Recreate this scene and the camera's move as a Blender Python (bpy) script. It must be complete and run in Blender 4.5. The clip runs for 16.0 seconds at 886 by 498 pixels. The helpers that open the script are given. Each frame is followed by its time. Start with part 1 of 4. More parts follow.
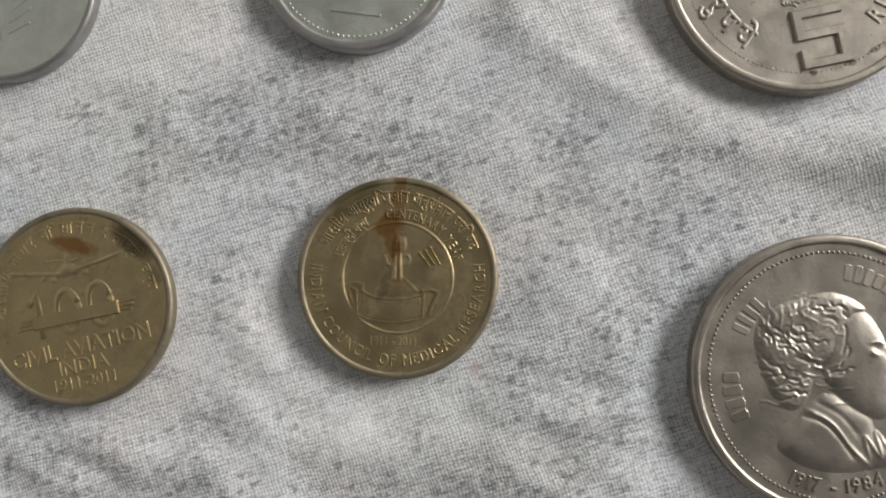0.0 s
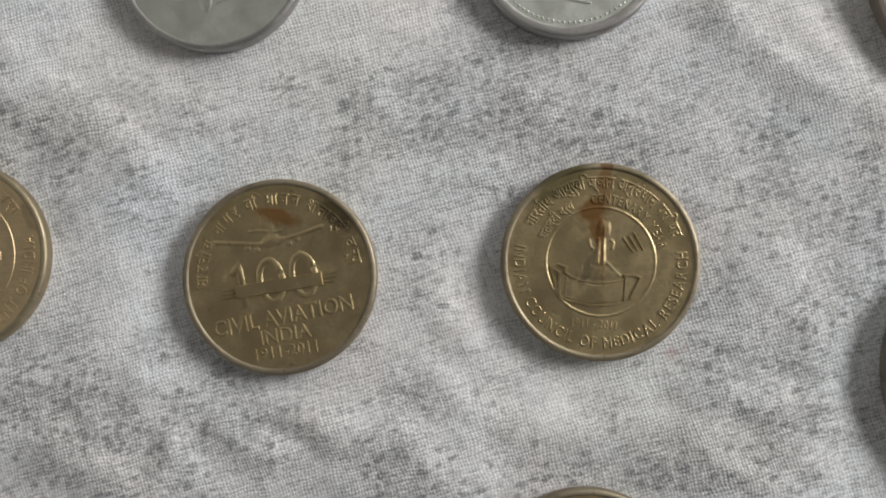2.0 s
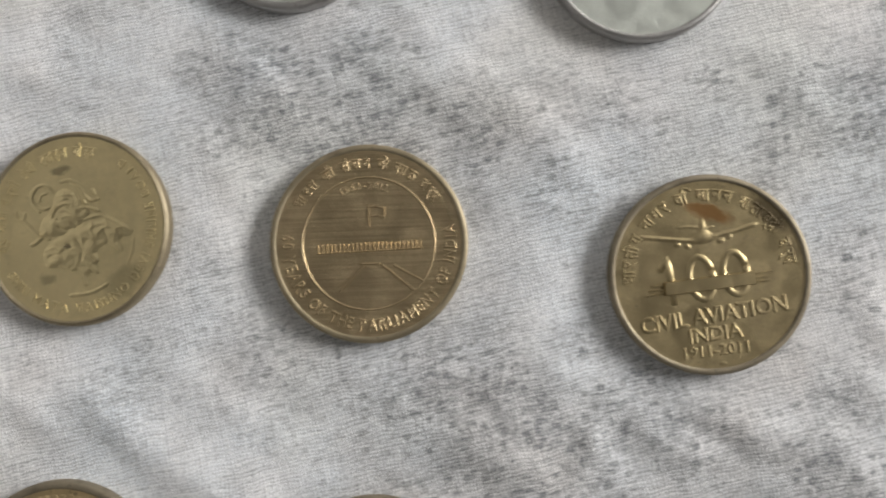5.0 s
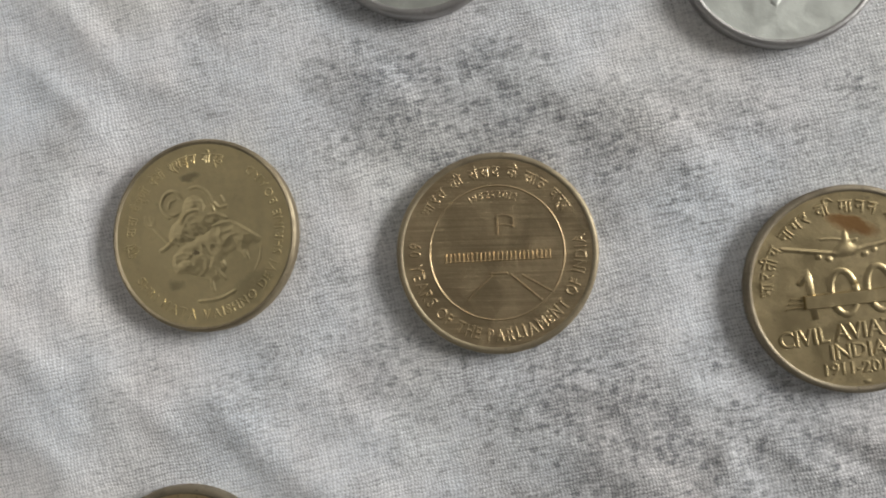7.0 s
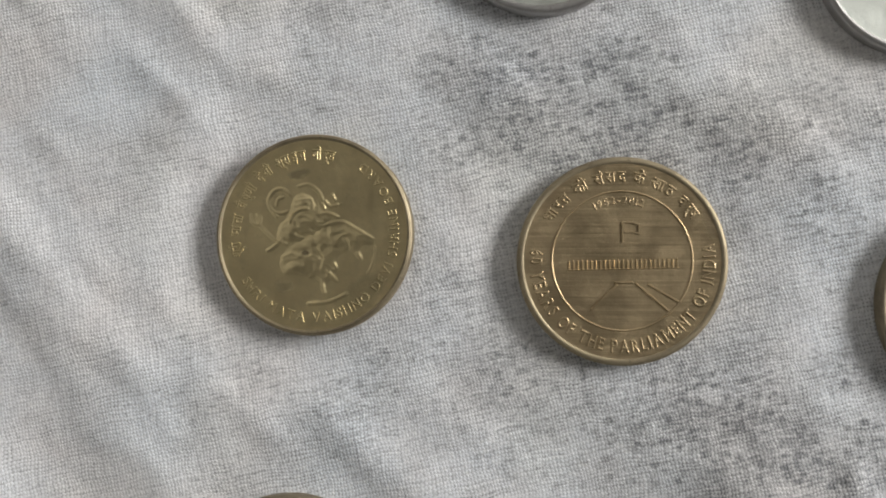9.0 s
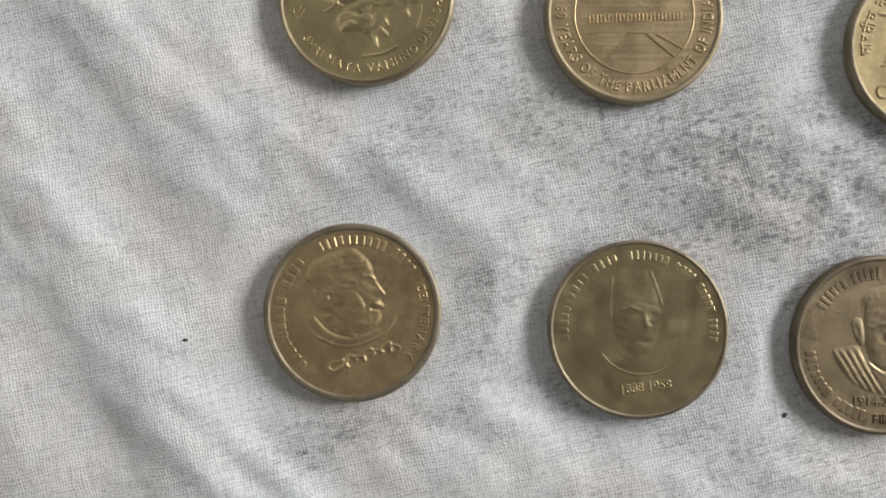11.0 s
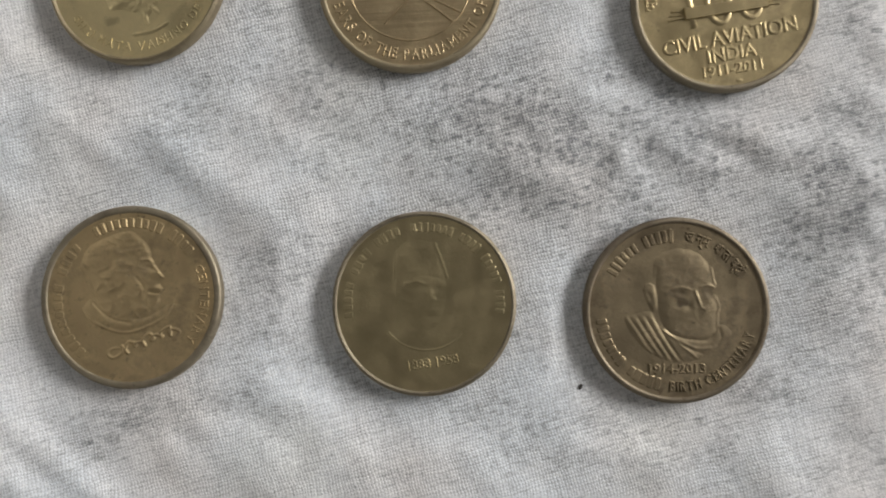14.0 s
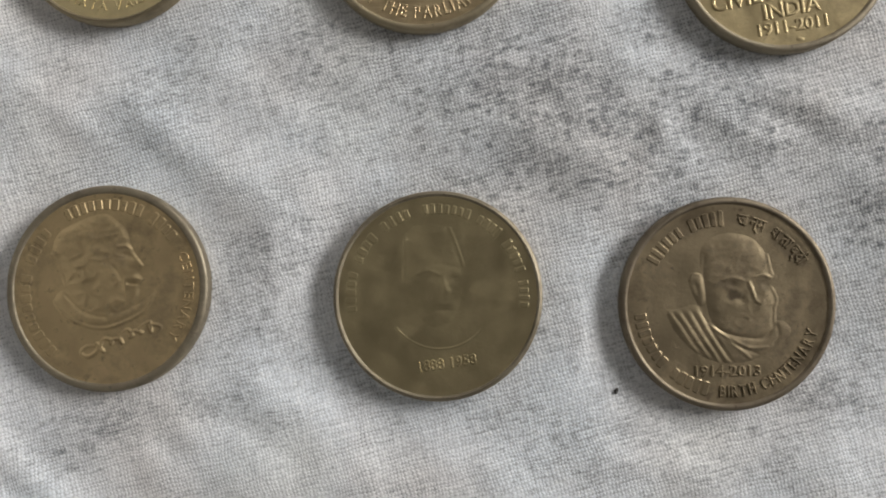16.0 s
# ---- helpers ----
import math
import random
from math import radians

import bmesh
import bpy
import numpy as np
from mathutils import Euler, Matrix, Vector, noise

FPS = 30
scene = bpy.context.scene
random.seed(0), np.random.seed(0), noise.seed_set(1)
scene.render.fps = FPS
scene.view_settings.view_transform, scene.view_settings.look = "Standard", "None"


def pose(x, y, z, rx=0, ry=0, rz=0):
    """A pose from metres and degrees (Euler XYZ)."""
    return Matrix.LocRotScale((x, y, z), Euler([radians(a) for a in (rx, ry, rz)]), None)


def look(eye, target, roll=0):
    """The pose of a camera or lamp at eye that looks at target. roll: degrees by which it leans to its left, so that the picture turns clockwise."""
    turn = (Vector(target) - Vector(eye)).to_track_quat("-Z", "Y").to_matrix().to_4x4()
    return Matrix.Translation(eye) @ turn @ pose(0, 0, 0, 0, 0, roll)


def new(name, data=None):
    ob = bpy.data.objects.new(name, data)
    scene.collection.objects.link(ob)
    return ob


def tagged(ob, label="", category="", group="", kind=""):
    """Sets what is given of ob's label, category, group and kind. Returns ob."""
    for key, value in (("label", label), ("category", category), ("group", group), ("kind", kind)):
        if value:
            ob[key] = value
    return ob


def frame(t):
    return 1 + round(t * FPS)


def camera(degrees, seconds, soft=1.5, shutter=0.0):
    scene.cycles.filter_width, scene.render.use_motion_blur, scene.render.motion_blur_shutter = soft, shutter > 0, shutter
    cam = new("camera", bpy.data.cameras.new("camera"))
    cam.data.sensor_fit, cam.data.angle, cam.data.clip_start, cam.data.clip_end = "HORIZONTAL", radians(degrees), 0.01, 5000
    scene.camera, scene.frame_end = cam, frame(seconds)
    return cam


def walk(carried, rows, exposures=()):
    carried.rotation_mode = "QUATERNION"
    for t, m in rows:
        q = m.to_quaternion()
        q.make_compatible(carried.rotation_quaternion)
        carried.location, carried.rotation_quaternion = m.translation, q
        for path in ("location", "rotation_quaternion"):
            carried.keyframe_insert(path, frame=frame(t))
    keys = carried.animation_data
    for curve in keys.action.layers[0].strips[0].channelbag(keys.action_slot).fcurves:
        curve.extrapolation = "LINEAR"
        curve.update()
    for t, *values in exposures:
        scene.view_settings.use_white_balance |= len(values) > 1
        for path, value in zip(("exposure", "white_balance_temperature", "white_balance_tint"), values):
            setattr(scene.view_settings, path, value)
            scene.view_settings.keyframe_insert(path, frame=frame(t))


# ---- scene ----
MM = 0.001
cam = camera(58.0, 16.0, soft=1.9, shutter=0.5)
# seconds, x, y, z in millimetres, turns in degrees
PATH = [
    (0.0, 9.63, -2.47, 92.52, 3.61, 2.76, 0.15),
    (0.5, 7.32, -2.65, 93.79, 3.08, 2.64, 0.52),
    (1.0, 1.67, -2.68, 95.52, 2.96, 2.18, 0.82),
    (1.5, -9.40, -4.28, 95.22, 2.72, 2.12, 1.80),
    (2.0, -15.32, -4.17, 94.88, 3.05, 1.72, 2.52),
    (2.5, -14.69, -5.40, 93.27, 3.70, 2.52, 2.53),
    (3.0, -17.04, -5.53, 93.00, 3.40, 2.18, 2.62),
    (3.5, -23.01, -5.84, 94.17, 3.55, 2.38, 2.72),
    (4.0, -35.72, -5.03, 95.19, 2.90, 2.13, 3.25),
    (4.5, -53.49, -5.38, 93.62, 2.19, 2.03, 3.77),
    (5.0, -64.86, -7.04, 94.38, 2.79, 1.88, 4.33),
    (5.2, -68.17, -8.30, 94.30, 3.20, 2.01, 4.54),
    (7.3, -78.01, -6.44, 93.37, 2.96, 5.02, 5.23),
    (7.5, -85.38, -5.62, 92.45, 2.47, 3.86, 5.73),
    (8.0, -89.69, -3.33, 89.90, 1.33, 4.77, 6.41),
    (8.5, -89.90, -3.70, 89.75, 1.69, 4.16, 6.29),
    (9.0, -90.62, -6.96, 91.55, 2.57, 3.74, 6.40),
    (9.5, -90.95, -5.98, 96.44, 0.61, 3.73, 6.45),
    (10.0, -93.01, -20.35, 103.16, -1.30, 2.91, 6.20),
    (10.2, -98.09, -33.86, 104.55, 1.85, 1.36, 6.04),
    (12.3, -96.53, -40.12, 104.36, 1.18, -0.02, 4.87),
    (12.5, -94.73, -40.31, 104.38, 1.02, 0.22, 4.81),
    (13.0, -81.91, -40.49, 107.58, 1.46, 1.07, 4.27),
    (13.5, -71.98, -40.22, 105.86, 1.36, 0.95, 3.57),
    (14.0, -68.48, -39.18, 101.07, 1.68, 1.30, 3.17),
    (14.5, -68.42, -39.63, 89.50, 1.05, 2.48, 3.09),
    (15.0, -70.55, -40.62, 89.09, 1.33, 2.56, 3.10),
    (15.5, -70.69, -40.43, 88.91, 1.36, 2.26, 3.13),
    (16.0, -68.55, -39.96, 88.83, 1.33, 2.54, 3.18),
]
EXPOSURES = [(0.0, -0.02), (3.5, -0.03), (4.5, 0.12), (5.0, 0.13), (7.5, -0.06), (8.0, -0.06), (9.0, -0.05), (9.5, -0.04), (10.0, 0.18), (12.5, 0.03), (13.5, 0.06), (14.5, -0.05), (15.0, 0.0), (16.0, -0.03)]
walk(cam, [(t, pose(x * MM, y * MM, z * MM, rx, ry, rz)) for t, x, y, z, rx, ry, rz in PATH], EXPOSURES)

# ---- light ----
world = bpy.data.worlds.new("world")
scene.world = world
world.use_nodes = True
sky = world.node_tree.nodes.new("ShaderNodeTexSky")
sky.sky_type, sky.sun_disc = "NISHITA", False
sky.sun_elevation, sky.sun_rotation = radians(35), radians(60)
world.node_tree.links.new(sky.outputs[0], world.node_tree.nodes["Background"].inputs[0])
world.node_tree.nodes["Background"].inputs[1].default_value = 0.1

WIN_X, WIN_Y, WIN_Z, WIN_W, WIN_H = 1.3, 0.65, 0.68, 0.9, 0.5
day = new("window_daylight", bpy.data.lights.new("window_daylight", "AREA"))
day.data.shape, day.data.size, day.data.size_y = "RECTANGLE", WIN_W, WIN_H
day.data.energy, day.data.color = 35.6, (1.0, 0.98, 0.948)
day.matrix_world = look((WIN_X + 0.04, WIN_Y, WIN_Z), (WIN_X - 1, WIN_Y, WIN_Z))

# ---- materials ----


class Mat:
    """A node material with short ways to add nodes."""

    def __init__(self, name):
        self.m = bpy.data.materials.new(name)
        self.m.use_nodes = True
        self.t = self.m.node_tree
        self.b = self.t.nodes["Principled BSDF"]

    def node(self, kind, **sets):
        n = self.t.nodes.new(kind)
        for k, v in sets.items():
            if k == "operation":
                n.operation = v
            elif k == "blend":
                n.data_type, n.blend_type = "RGBA", v
            else:
                n.inputs[k.replace("_", " ")].default_value = v
        return n

    def link(self, a, b):
        self.t.links.new(a, b)

    def math(self, op, a, b=0.0, c=None):
        n = self.node("ShaderNodeMath", operation=op)
        for i, v in enumerate((a, b) if c is None else (a, b, c)):
            if isinstance(v, (int, float)):
                n.inputs[i].default_value = v
            else:
                self.link(v, n.inputs[i])
        return n.outputs[0]

    def noise(self, vec, scale, detail=2.0, rough=0.5):
        n = self.node("ShaderNodeTexNoise", Scale=scale, Detail=detail, Roughness=rough)
        self.link(vec, n.inputs["Vector"])
        return n.outputs[0]

    def ramp(self, v, lo, hi, a=0.0, b=1.0):
        n = self.node("ShaderNodeMapRange")
        for k, x in (("From Min", lo), ("From Max", hi), ("To Min", a), ("To Max", b)):
            n.inputs[k].default_value = x
        self.link(v, n.inputs["Value"])
        return n.outputs[0]

    def mix(self, f, a, b, blend="MIX"):
        n = self.node("ShaderNodeMix", blend=blend)
        for i, v in ((0, f), (6, a), (7, b)):
            if isinstance(v, (int, float)):
                n.inputs[i].default_value = v
            elif isinstance(v, tuple):
                n.inputs[i].default_value = (*v, 1)
            else:
                self.link(v, n.inputs[i])
        return n.outputs[2]

    def bump(self, h, strength, dist):
        n = self.node("ShaderNodeBump", Strength=strength, Distance=dist)
        self.link(h, n.inputs["Height"])
        self.link(n.outputs[0], self.b.inputs["Normal"])

    def coords(self):
        return self.node("ShaderNodeTexCoord").outputs["Object"]


def plain(name, colour, rough=0.8):
    m = Mat(name)
    v = m.coords()
    m.link(m.mix(m.noise(v, 9, 4), tuple(c * 0.9 for c in colour), colour), m.b.inputs["Base Color"])
    m.b.inputs["Roughness"].default_value = rough
    m.bump(m.noise(v, 160, 3), 0.15, 0.002)
    return m.m


def cloth_material():
    m = Mat("printed_cotton")
    v = m.coords()
    turn = m.node("ShaderNodeVectorRotate")
    turn.rotation_type = "Z_AXIS"
    turn.inputs["Angle"].default_value = radians(-18)
    m.link(v, turn.inputs["Vector"])
    wob = m.node("ShaderNodeTexNoise", Scale=260.0, Detail=2.0)
    m.link(turn.outputs[0], wob.inputs["Vector"])
    off = m.node("ShaderNodeVectorMath", operation="SCALE")
    sub = m.node("ShaderNodeVectorMath", operation="SUBTRACT")
    sub.inputs[1].default_value = (0.5, 0.5, 0.5)
    m.link(wob.outputs[1], sub.inputs[0])
    m.link(sub.outputs[0], off.inputs[0])
    off.inputs["Scale"].default_value = 0.0011
    add = m.node("ShaderNodeVectorMath", operation="ADD")
    m.link(turn.outputs[0], add.inputs[0])
    m.link(off.outputs[0], add.inputs[1])
    xyz = m.node("ShaderNodeSeparateXYZ")
    m.link(add.outputs[0], xyz.inputs[0])
    sx = m.math("SINE", m.math("MULTIPLY", xyz.outputs[0], math.pi / 0.00040))
    sy = m.math("SINE", m.math("MULTIPLY", xyz.outputs[1], math.pi / 0.00043))
    weave = m.math("MULTIPLY", sx, sy)
    knot = m.math("ABSOLUTE", weave)
    hole = m.math("MULTIPLY", m.ramp(m.math("ABSOLUTE", sx), 0.85, 0.2), m.ramp(m.math("ABSOLUTE", sy), 0.85, 0.2))
    thread = m.noise(v, 1500, 2)
    # faded print: specks on single threads, in clusters, thicker where the print is kept
    density = m.node("ShaderNodeAttribute")
    density.attribute_name = "print"
    den = density.outputs["Fac"]
    along = m.node("ShaderNodeMapping")
    along.inputs["Scale"].default_value = (0.55, 1.5, 1.0)
    m.link(turn.outputs[0], along.inputs["Vector"])
    # dots of the print on a slanted lattice
    lattice = m.node("ShaderNodeMapping")
    lattice.inputs["Rotation"].default_value = (0, 0, radians(8))
    lattice.inputs["Scale"].default_value = (0.85, 1.45, 0.0)
    m.link(add.outputs[0], lattice.inputs["Vector"])
    cells = m.node("ShaderNodeTexVoronoi", Scale=720.0, Randomness=0.72)
    m.link(lattice.outputs[0], cells.inputs["Vector"])
    own = m.node("ShaderNodeSeparateColor")
    m.link(cells.outputs["Color"], own.inputs[0])
    fuzz = m.noise(v, 1000, 4, 0.7)
    clump = m.noise(v, 110, 3, 0.6)
    ink = m.math("ADD", m.math("MULTIPLY", own.outputs[0], 0.55), m.math("MULTIPLY", clump, 1.2))
    ink = m.math("ADD", ink, m.math("MULTIPLY", den, 0.46))
    ink = m.math("MULTIPLY", m.ramp(ink, 0.99, 1.38), 0.84)
    disc = m.ramp(m.math("ADD", cells.outputs["Distance"], m.math("MULTIPLY", m.math("SUBTRACT", fuzz, 0.5), 2.0)), 0.56, 0.22)
    dyed = m.ramp(hole, 0.0, 0.7, 0.68, 1.0)
    dots = m.math("MULTIPLY", m.math("MULTIPLY", ink, disc), dyed)
    # single threads that are thicker, greyer or paler
    warp = m.node("ShaderNodeMapping")
    warp.inputs["Scale"].default_value = (170, 2700, 1)
    m.link(add.outputs[0], warp.inputs["Vector"])
    weft = m.node("ShaderNodeMapping")
    weft.inputs["Scale"].default_value = (2700, 170, 1)
    m.link(add.outputs[0], weft.inputs["Vector"])
    yarn = m.math("ADD", m.noise(warp.outputs[0], 1.0, 1), m.noise(weft.outputs[0], 1.0, 1))
    # grey slanting bands: faded print together with fold shade put into the colour
    streak = m.node("ShaderNodeMapping")
    streak.inputs["Rotation"].default_value = (0, 0, radians(38))
    streak.inputs["Scale"].default_value = (1.0, 2.2, 1.0)
    m.link(v, streak.inputs["Vector"])
    band = m.noise(streak.outputs[0], 95, 3, 0.6)
    fold_shade_haze = m.math("MULTIPLY", m.ramp(m.math("ADD", band, m.math("MULTIPLY", den, 0.22)), 0.40, 0.80), 0.33)
    tone = m.mix(m.ramp(m.noise(v, 45, 3), 0.35, 0.65), (0.885, 0.862, 0.862), (0.83, 0.875, 0.93))
    tone = m.mix(m.ramp(m.noise(v, 28, 2), 0.52, 0.8), tone, (0.865, 0.868, 0.825))
    c = m.mix(fold_shade_haze, tone, (0.34, 0.35, 0.355))
    dye = m.mix(m.ramp(m.noise(v, 60, 2), 0.48, 0.66), (0.05, 0.062, 0.08), (0.068, 0.063, 0.062))
    c = m.mix(dots, c, dye)
    # gaps between the threads darkened in the colour, more in the grey bands
    gap = m.math("ADD", m.math("MULTIPLY", m.ramp(m.noise(v, 330, 3, 0.6), 0.3, 0.7, 0.35, 1.0), m.ramp(m.noise(v, 70, 3, 0.6), 0.35, 0.65, 0.2, 1.0)), m.math("ADD", m.math("MULTIPLY", fold_shade_haze, 1.2), m.math("MULTIPLY", dots, 0.6)))
    gap = m.math("MULTIPLY", gap, m.ramp(yarn, 0.75, 1.25, 0.25, 1.5))
    c = m.mix(m.math("MULTIPLY", hole, m.math("MINIMUM", gap, 1.0)), c, (0.075, 0.075, 0.08))
    patch = m.math("ADD", m.math("MULTIPLY", clump, 0.45), m.math("ADD", m.math("MULTIPLY", den, 0.085), m.math("MULTIPLY", band, 0.25)))
    fleck = m.ramp(m.math("ADD", m.noise(along.outputs[0], 1700, 3, 0.65), patch), 0.86, 1.06)
    fleck = m.math("MULTIPLY", m.math("MULTIPLY", fleck, dyed), 0.68)
    c = m.mix(fleck, c, (0.12, 0.13, 0.145))
    uneven = m.ramp(m.noise(v, 520, 3, 0.6), 0.3, 0.7, 0.0, 0.10)
    c = m.mix(m.math("MULTIPLY", m.ramp(weave, -0.8, 0.8), uneven), c, (0.27, 0.27, 0.275))
    grain = m.noise(v, 2300, 2, 0.6)
    c = m.mix(m.ramp(grain, 0.48, 0.68, 0.0, 0.30), c, (0.33, 0.33, 0.335))
    c = m.mix(m.ramp(grain, 0.47, 0.33, 0.0, 0.35), c, (0.90, 0.895, 0.885))
    c = m.mix(m.ramp(yarn, 0.98, 1.25, 0.0, 0.2), c, (0.32, 0.32, 0.325))
    c = m.mix(m.ramp(yarn, 0.97, 0.72, 0.0, 0.2), c, (0.93, 0.93, 0.925))
    # a few small rusty flecks
    fleck = m.math("MULTIPLY", m.ramp(m.noise(v, 75, 1), 0.76, 0.82), 0.18)
    c = m.mix(fleck, c, (0.40, 0.26, 0.20))
    for sx0, sy0, r, k in ((9.0, -10.3, 1.1, 0.45), (10.4, -9.6, 0.6, 0.25)):
        away = m.node("ShaderNodeVectorMath", operation="DISTANCE")
        away.inputs[1].default_value = (sx0 * MM, sy0 * MM, 0)
        m.link(v, away.inputs[0])
        blot = m.math("ADD", away.outputs["Value"], m.math("MULTIPLY", m.math("SUBTRACT", fuzz, 0.5), 0.0012))
        c = m.mix(m.math("MULTIPLY", m.ramp(blot, r * MM, 0.4 * r * MM), k), c, (0.36, 0.22, 0.20))
    m.link(c, m.b.inputs["Base Color"])
    m.b.inputs["Roughness"].default_value = 0.9
    m.b.inputs["Specular IOR Level"].default_value = 0.15
    h = m.math("ADD", m.math("MULTIPLY", knot, 0.8), m.math("MULTIPLY", thread, 0.6))
    h = m.math("ADD", h, m.math("MULTIPLY", weave, 0.15))
    m.bump(h, 1.0, 0.00005)
    return m.m


def metal(name, colour, rough, stains=(), grime=0.35, dark=(0.07, 0.05, 0.03), scratch=0.0, mottle=420):
    """Worn coin metal; stains are (x, y, half length, half width, turn, colour, strength) in millimetres on the coin's face."""
    m = Mat(name)
    v = m.coords()
    big, fine = m.noise(v, mottle, 4, 0.6), m.noise(v, 2600, 3, 0.6)
    c = m.mix(m.ramp(big, 0.35, 0.7), tuple(x * 0.86 for x in colour), colour)
    dirt = m.math("MULTIPLY", m.ramp(m.noise(v, 230, 5, 0.65), 0.49, 0.76), grime)
    c = m.mix(dirt, c, dark)
    spots = m.math("MULTIPLY", m.ramp(m.noise(v, 850, 4, 0.7), 0.60, 0.72), grime * 0.75)
    c = m.mix(spots, c, dark)
    wet = m.math("MAXIMUM", dirt, spots)
    if stains:
        warp = m.node("ShaderNodeTexNoise", Scale=700.0, Detail=4.0)
        m.link(v, warp.inputs["Vector"])
        off = m.node("ShaderNodeVectorMath", operation="SCALE")
        off.inputs["Scale"].default_value = 0.0016
        m.link(warp.outputs[1], off.inputs[0])
        add = m.node("ShaderNodeVectorMath", operation="ADD")
        m.link(v, add.inputs[0])
        m.link(off.outputs[0], add.inputs[1])
        for x, y, rx, ry, turn, col, k in stains:
            mp = m.node("ShaderNodeMapping")
            mp.vector_type = "TEXTURE"
            mp.inputs["Location"].default_value = ((x + 0.8) * MM, (y + 0.8) * MM, 0)
            mp.inputs["Rotation"].default_value = (0, 0, radians(turn))
            mp.inputs["Scale"].default_value = (rx * MM, ry * MM, 1.0)
            m.link(add.outputs[0], mp.inputs["Vector"])
            s = m.node("ShaderNodeSeparateXYZ")
            m.link(mp.outputs[0], s.inputs[0])
            d = m.math("ADD", m.math("POWER", m.math("ABSOLUTE", s.outputs[0]), 2.0), m.math("POWER", m.math("ABSOLUTE", s.outputs[1]), 2.0))
            f = m.math("MULTIPLY", m.ramp(d, 1.4, 0.4), k)
            c = m.mix(f, c, col)
            wet = m.math("MAXIMUM", wet, f)
    m.link(c, m.b.inputs["Base Color"])
    m.link(m.ramp(wet, 0.0, 1.0, 1.0, 0.6), m.b.inputs["Metallic"])
    r = m.math("ADD", m.ramp(big, 0.3, 0.7, rough - 0.05, rough + 0.06), m.math("MULTIPLY", wet, 0.2))
    m.link(r, m.b.inputs["Roughness"])
    h = m.math("ADD", m.math("MULTIPLY", big, 1.0), m.math("MULTIPLY", fine, 0.35))
    if scratch:
        st = m.node("ShaderNodeMapping")
        st.inputs["Scale"].default_value = (40, 1500, 40)
        st.inputs["Rotation"].default_value = (0, 0, radians(-5))
        m.link(v, st.inputs["Vector"])
        h = m.math("ADD", h, m.math("MULTIPLY", m.noise(st.outputs[0], 1.0, 3), scratch))
    m.bump(h, 0.35, 0.00012)
    return m.m


RUST, DARK_BROWN = (0.165, 0.08, 0.02), (0.05, 0.035, 0.02)
GREEN = (0.085, 0.07, 0.022)
BRASS = (0.585, 0.472, 0.268)
CLOTH = cloth_material()
M_ICMR = metal("stained_nickel_brass", BRASS, 0.42, ((0.1, 9.3, 0.9, 2.8, 0, RUST, 0.75), (-1.1, 6.0, 1.9, 1.3, 20, RUST, 0.95), (-0.5, 4.2, 1.1, 2.0, 14, RUST, 0.9), (-1.4, -0.6, 0.6, 2.4, -14, DARK_BROWN, 0.7), (-4.8, 9.0, 3.8, 1.5, 27, GREEN, 0.75), (3.4, 10.0, 2.6, 0.7, -16, GREEN, 0.5), (0.0, 1.0, 0.4, 3.6, 6, RUST, 0.7), (-6.6, 7.0, 1.2, 1.0, 40, GREEN, 0.5), (-3.9, -3.0, 0.8, 1.4, 10, DARK_BROWN, 0.4)), 0.7)
M_AIR = metal("rust_marked_nickel_brass", BRASS, 0.41, ((-0.2, 7.1, 2.9, 0.9, -14, (0.19, 0.09, 0.022), 0.92), (6.8, 7.2, 3.0, 1.4, -42, (0.04, 0.026, 0.01), 0.85), (9.2, 3.4, 0.7, 1.6, 20, DARK_BROWN, 0.5)), 0.6)
M_HOUSE = metal("scratched_nickel_brass", (0.67, 0.53, 0.325), 0.41, ((9.4, 4.0, 0.5, 2.2, 20, DARK_BROWN, 0.4),), 0.3, scratch=2.0)
M_LION = metal("bright_nickel_brass", (0.77, 0.645, 0.37), 0.37, ((-0.8, -2.1, 0.4, 0.35, 0, DARK_BROWN, 0.8), (-1.8, 6.9, 1.3, 0.45, 5, DARK_BROWN, 0.6), (-3.3, -6.0, 1.0, 0.6, 0, DARK_BROWN, 0.45), (6.0, -6.5, 2.6, 1.6, 40, DARK_BROWN, 0.35)), 0.22)
M_SIGN = metal("dull_nickel_brass", (0.65, 0.50, 0.285), 0.47, ((3.5, 6.8, 2.2, 1.0, -25, DARK_BROWN, 0.3), (7.6, 6.2, 1.2, 2.4, 40, DARK_BROWN, 0.3), (-7.8, 5.0, 0.8, 1.4, -20, DARK_BROWN, 0.3), (-4.0, -9.0, 2.4, 0.7, -20, DARK_BROWN, 0.25)), 0.75)
M_CAP = metal("smooth_nickel_brass", (0.61, 0.508, 0.30), 0.40, (), 0.08)
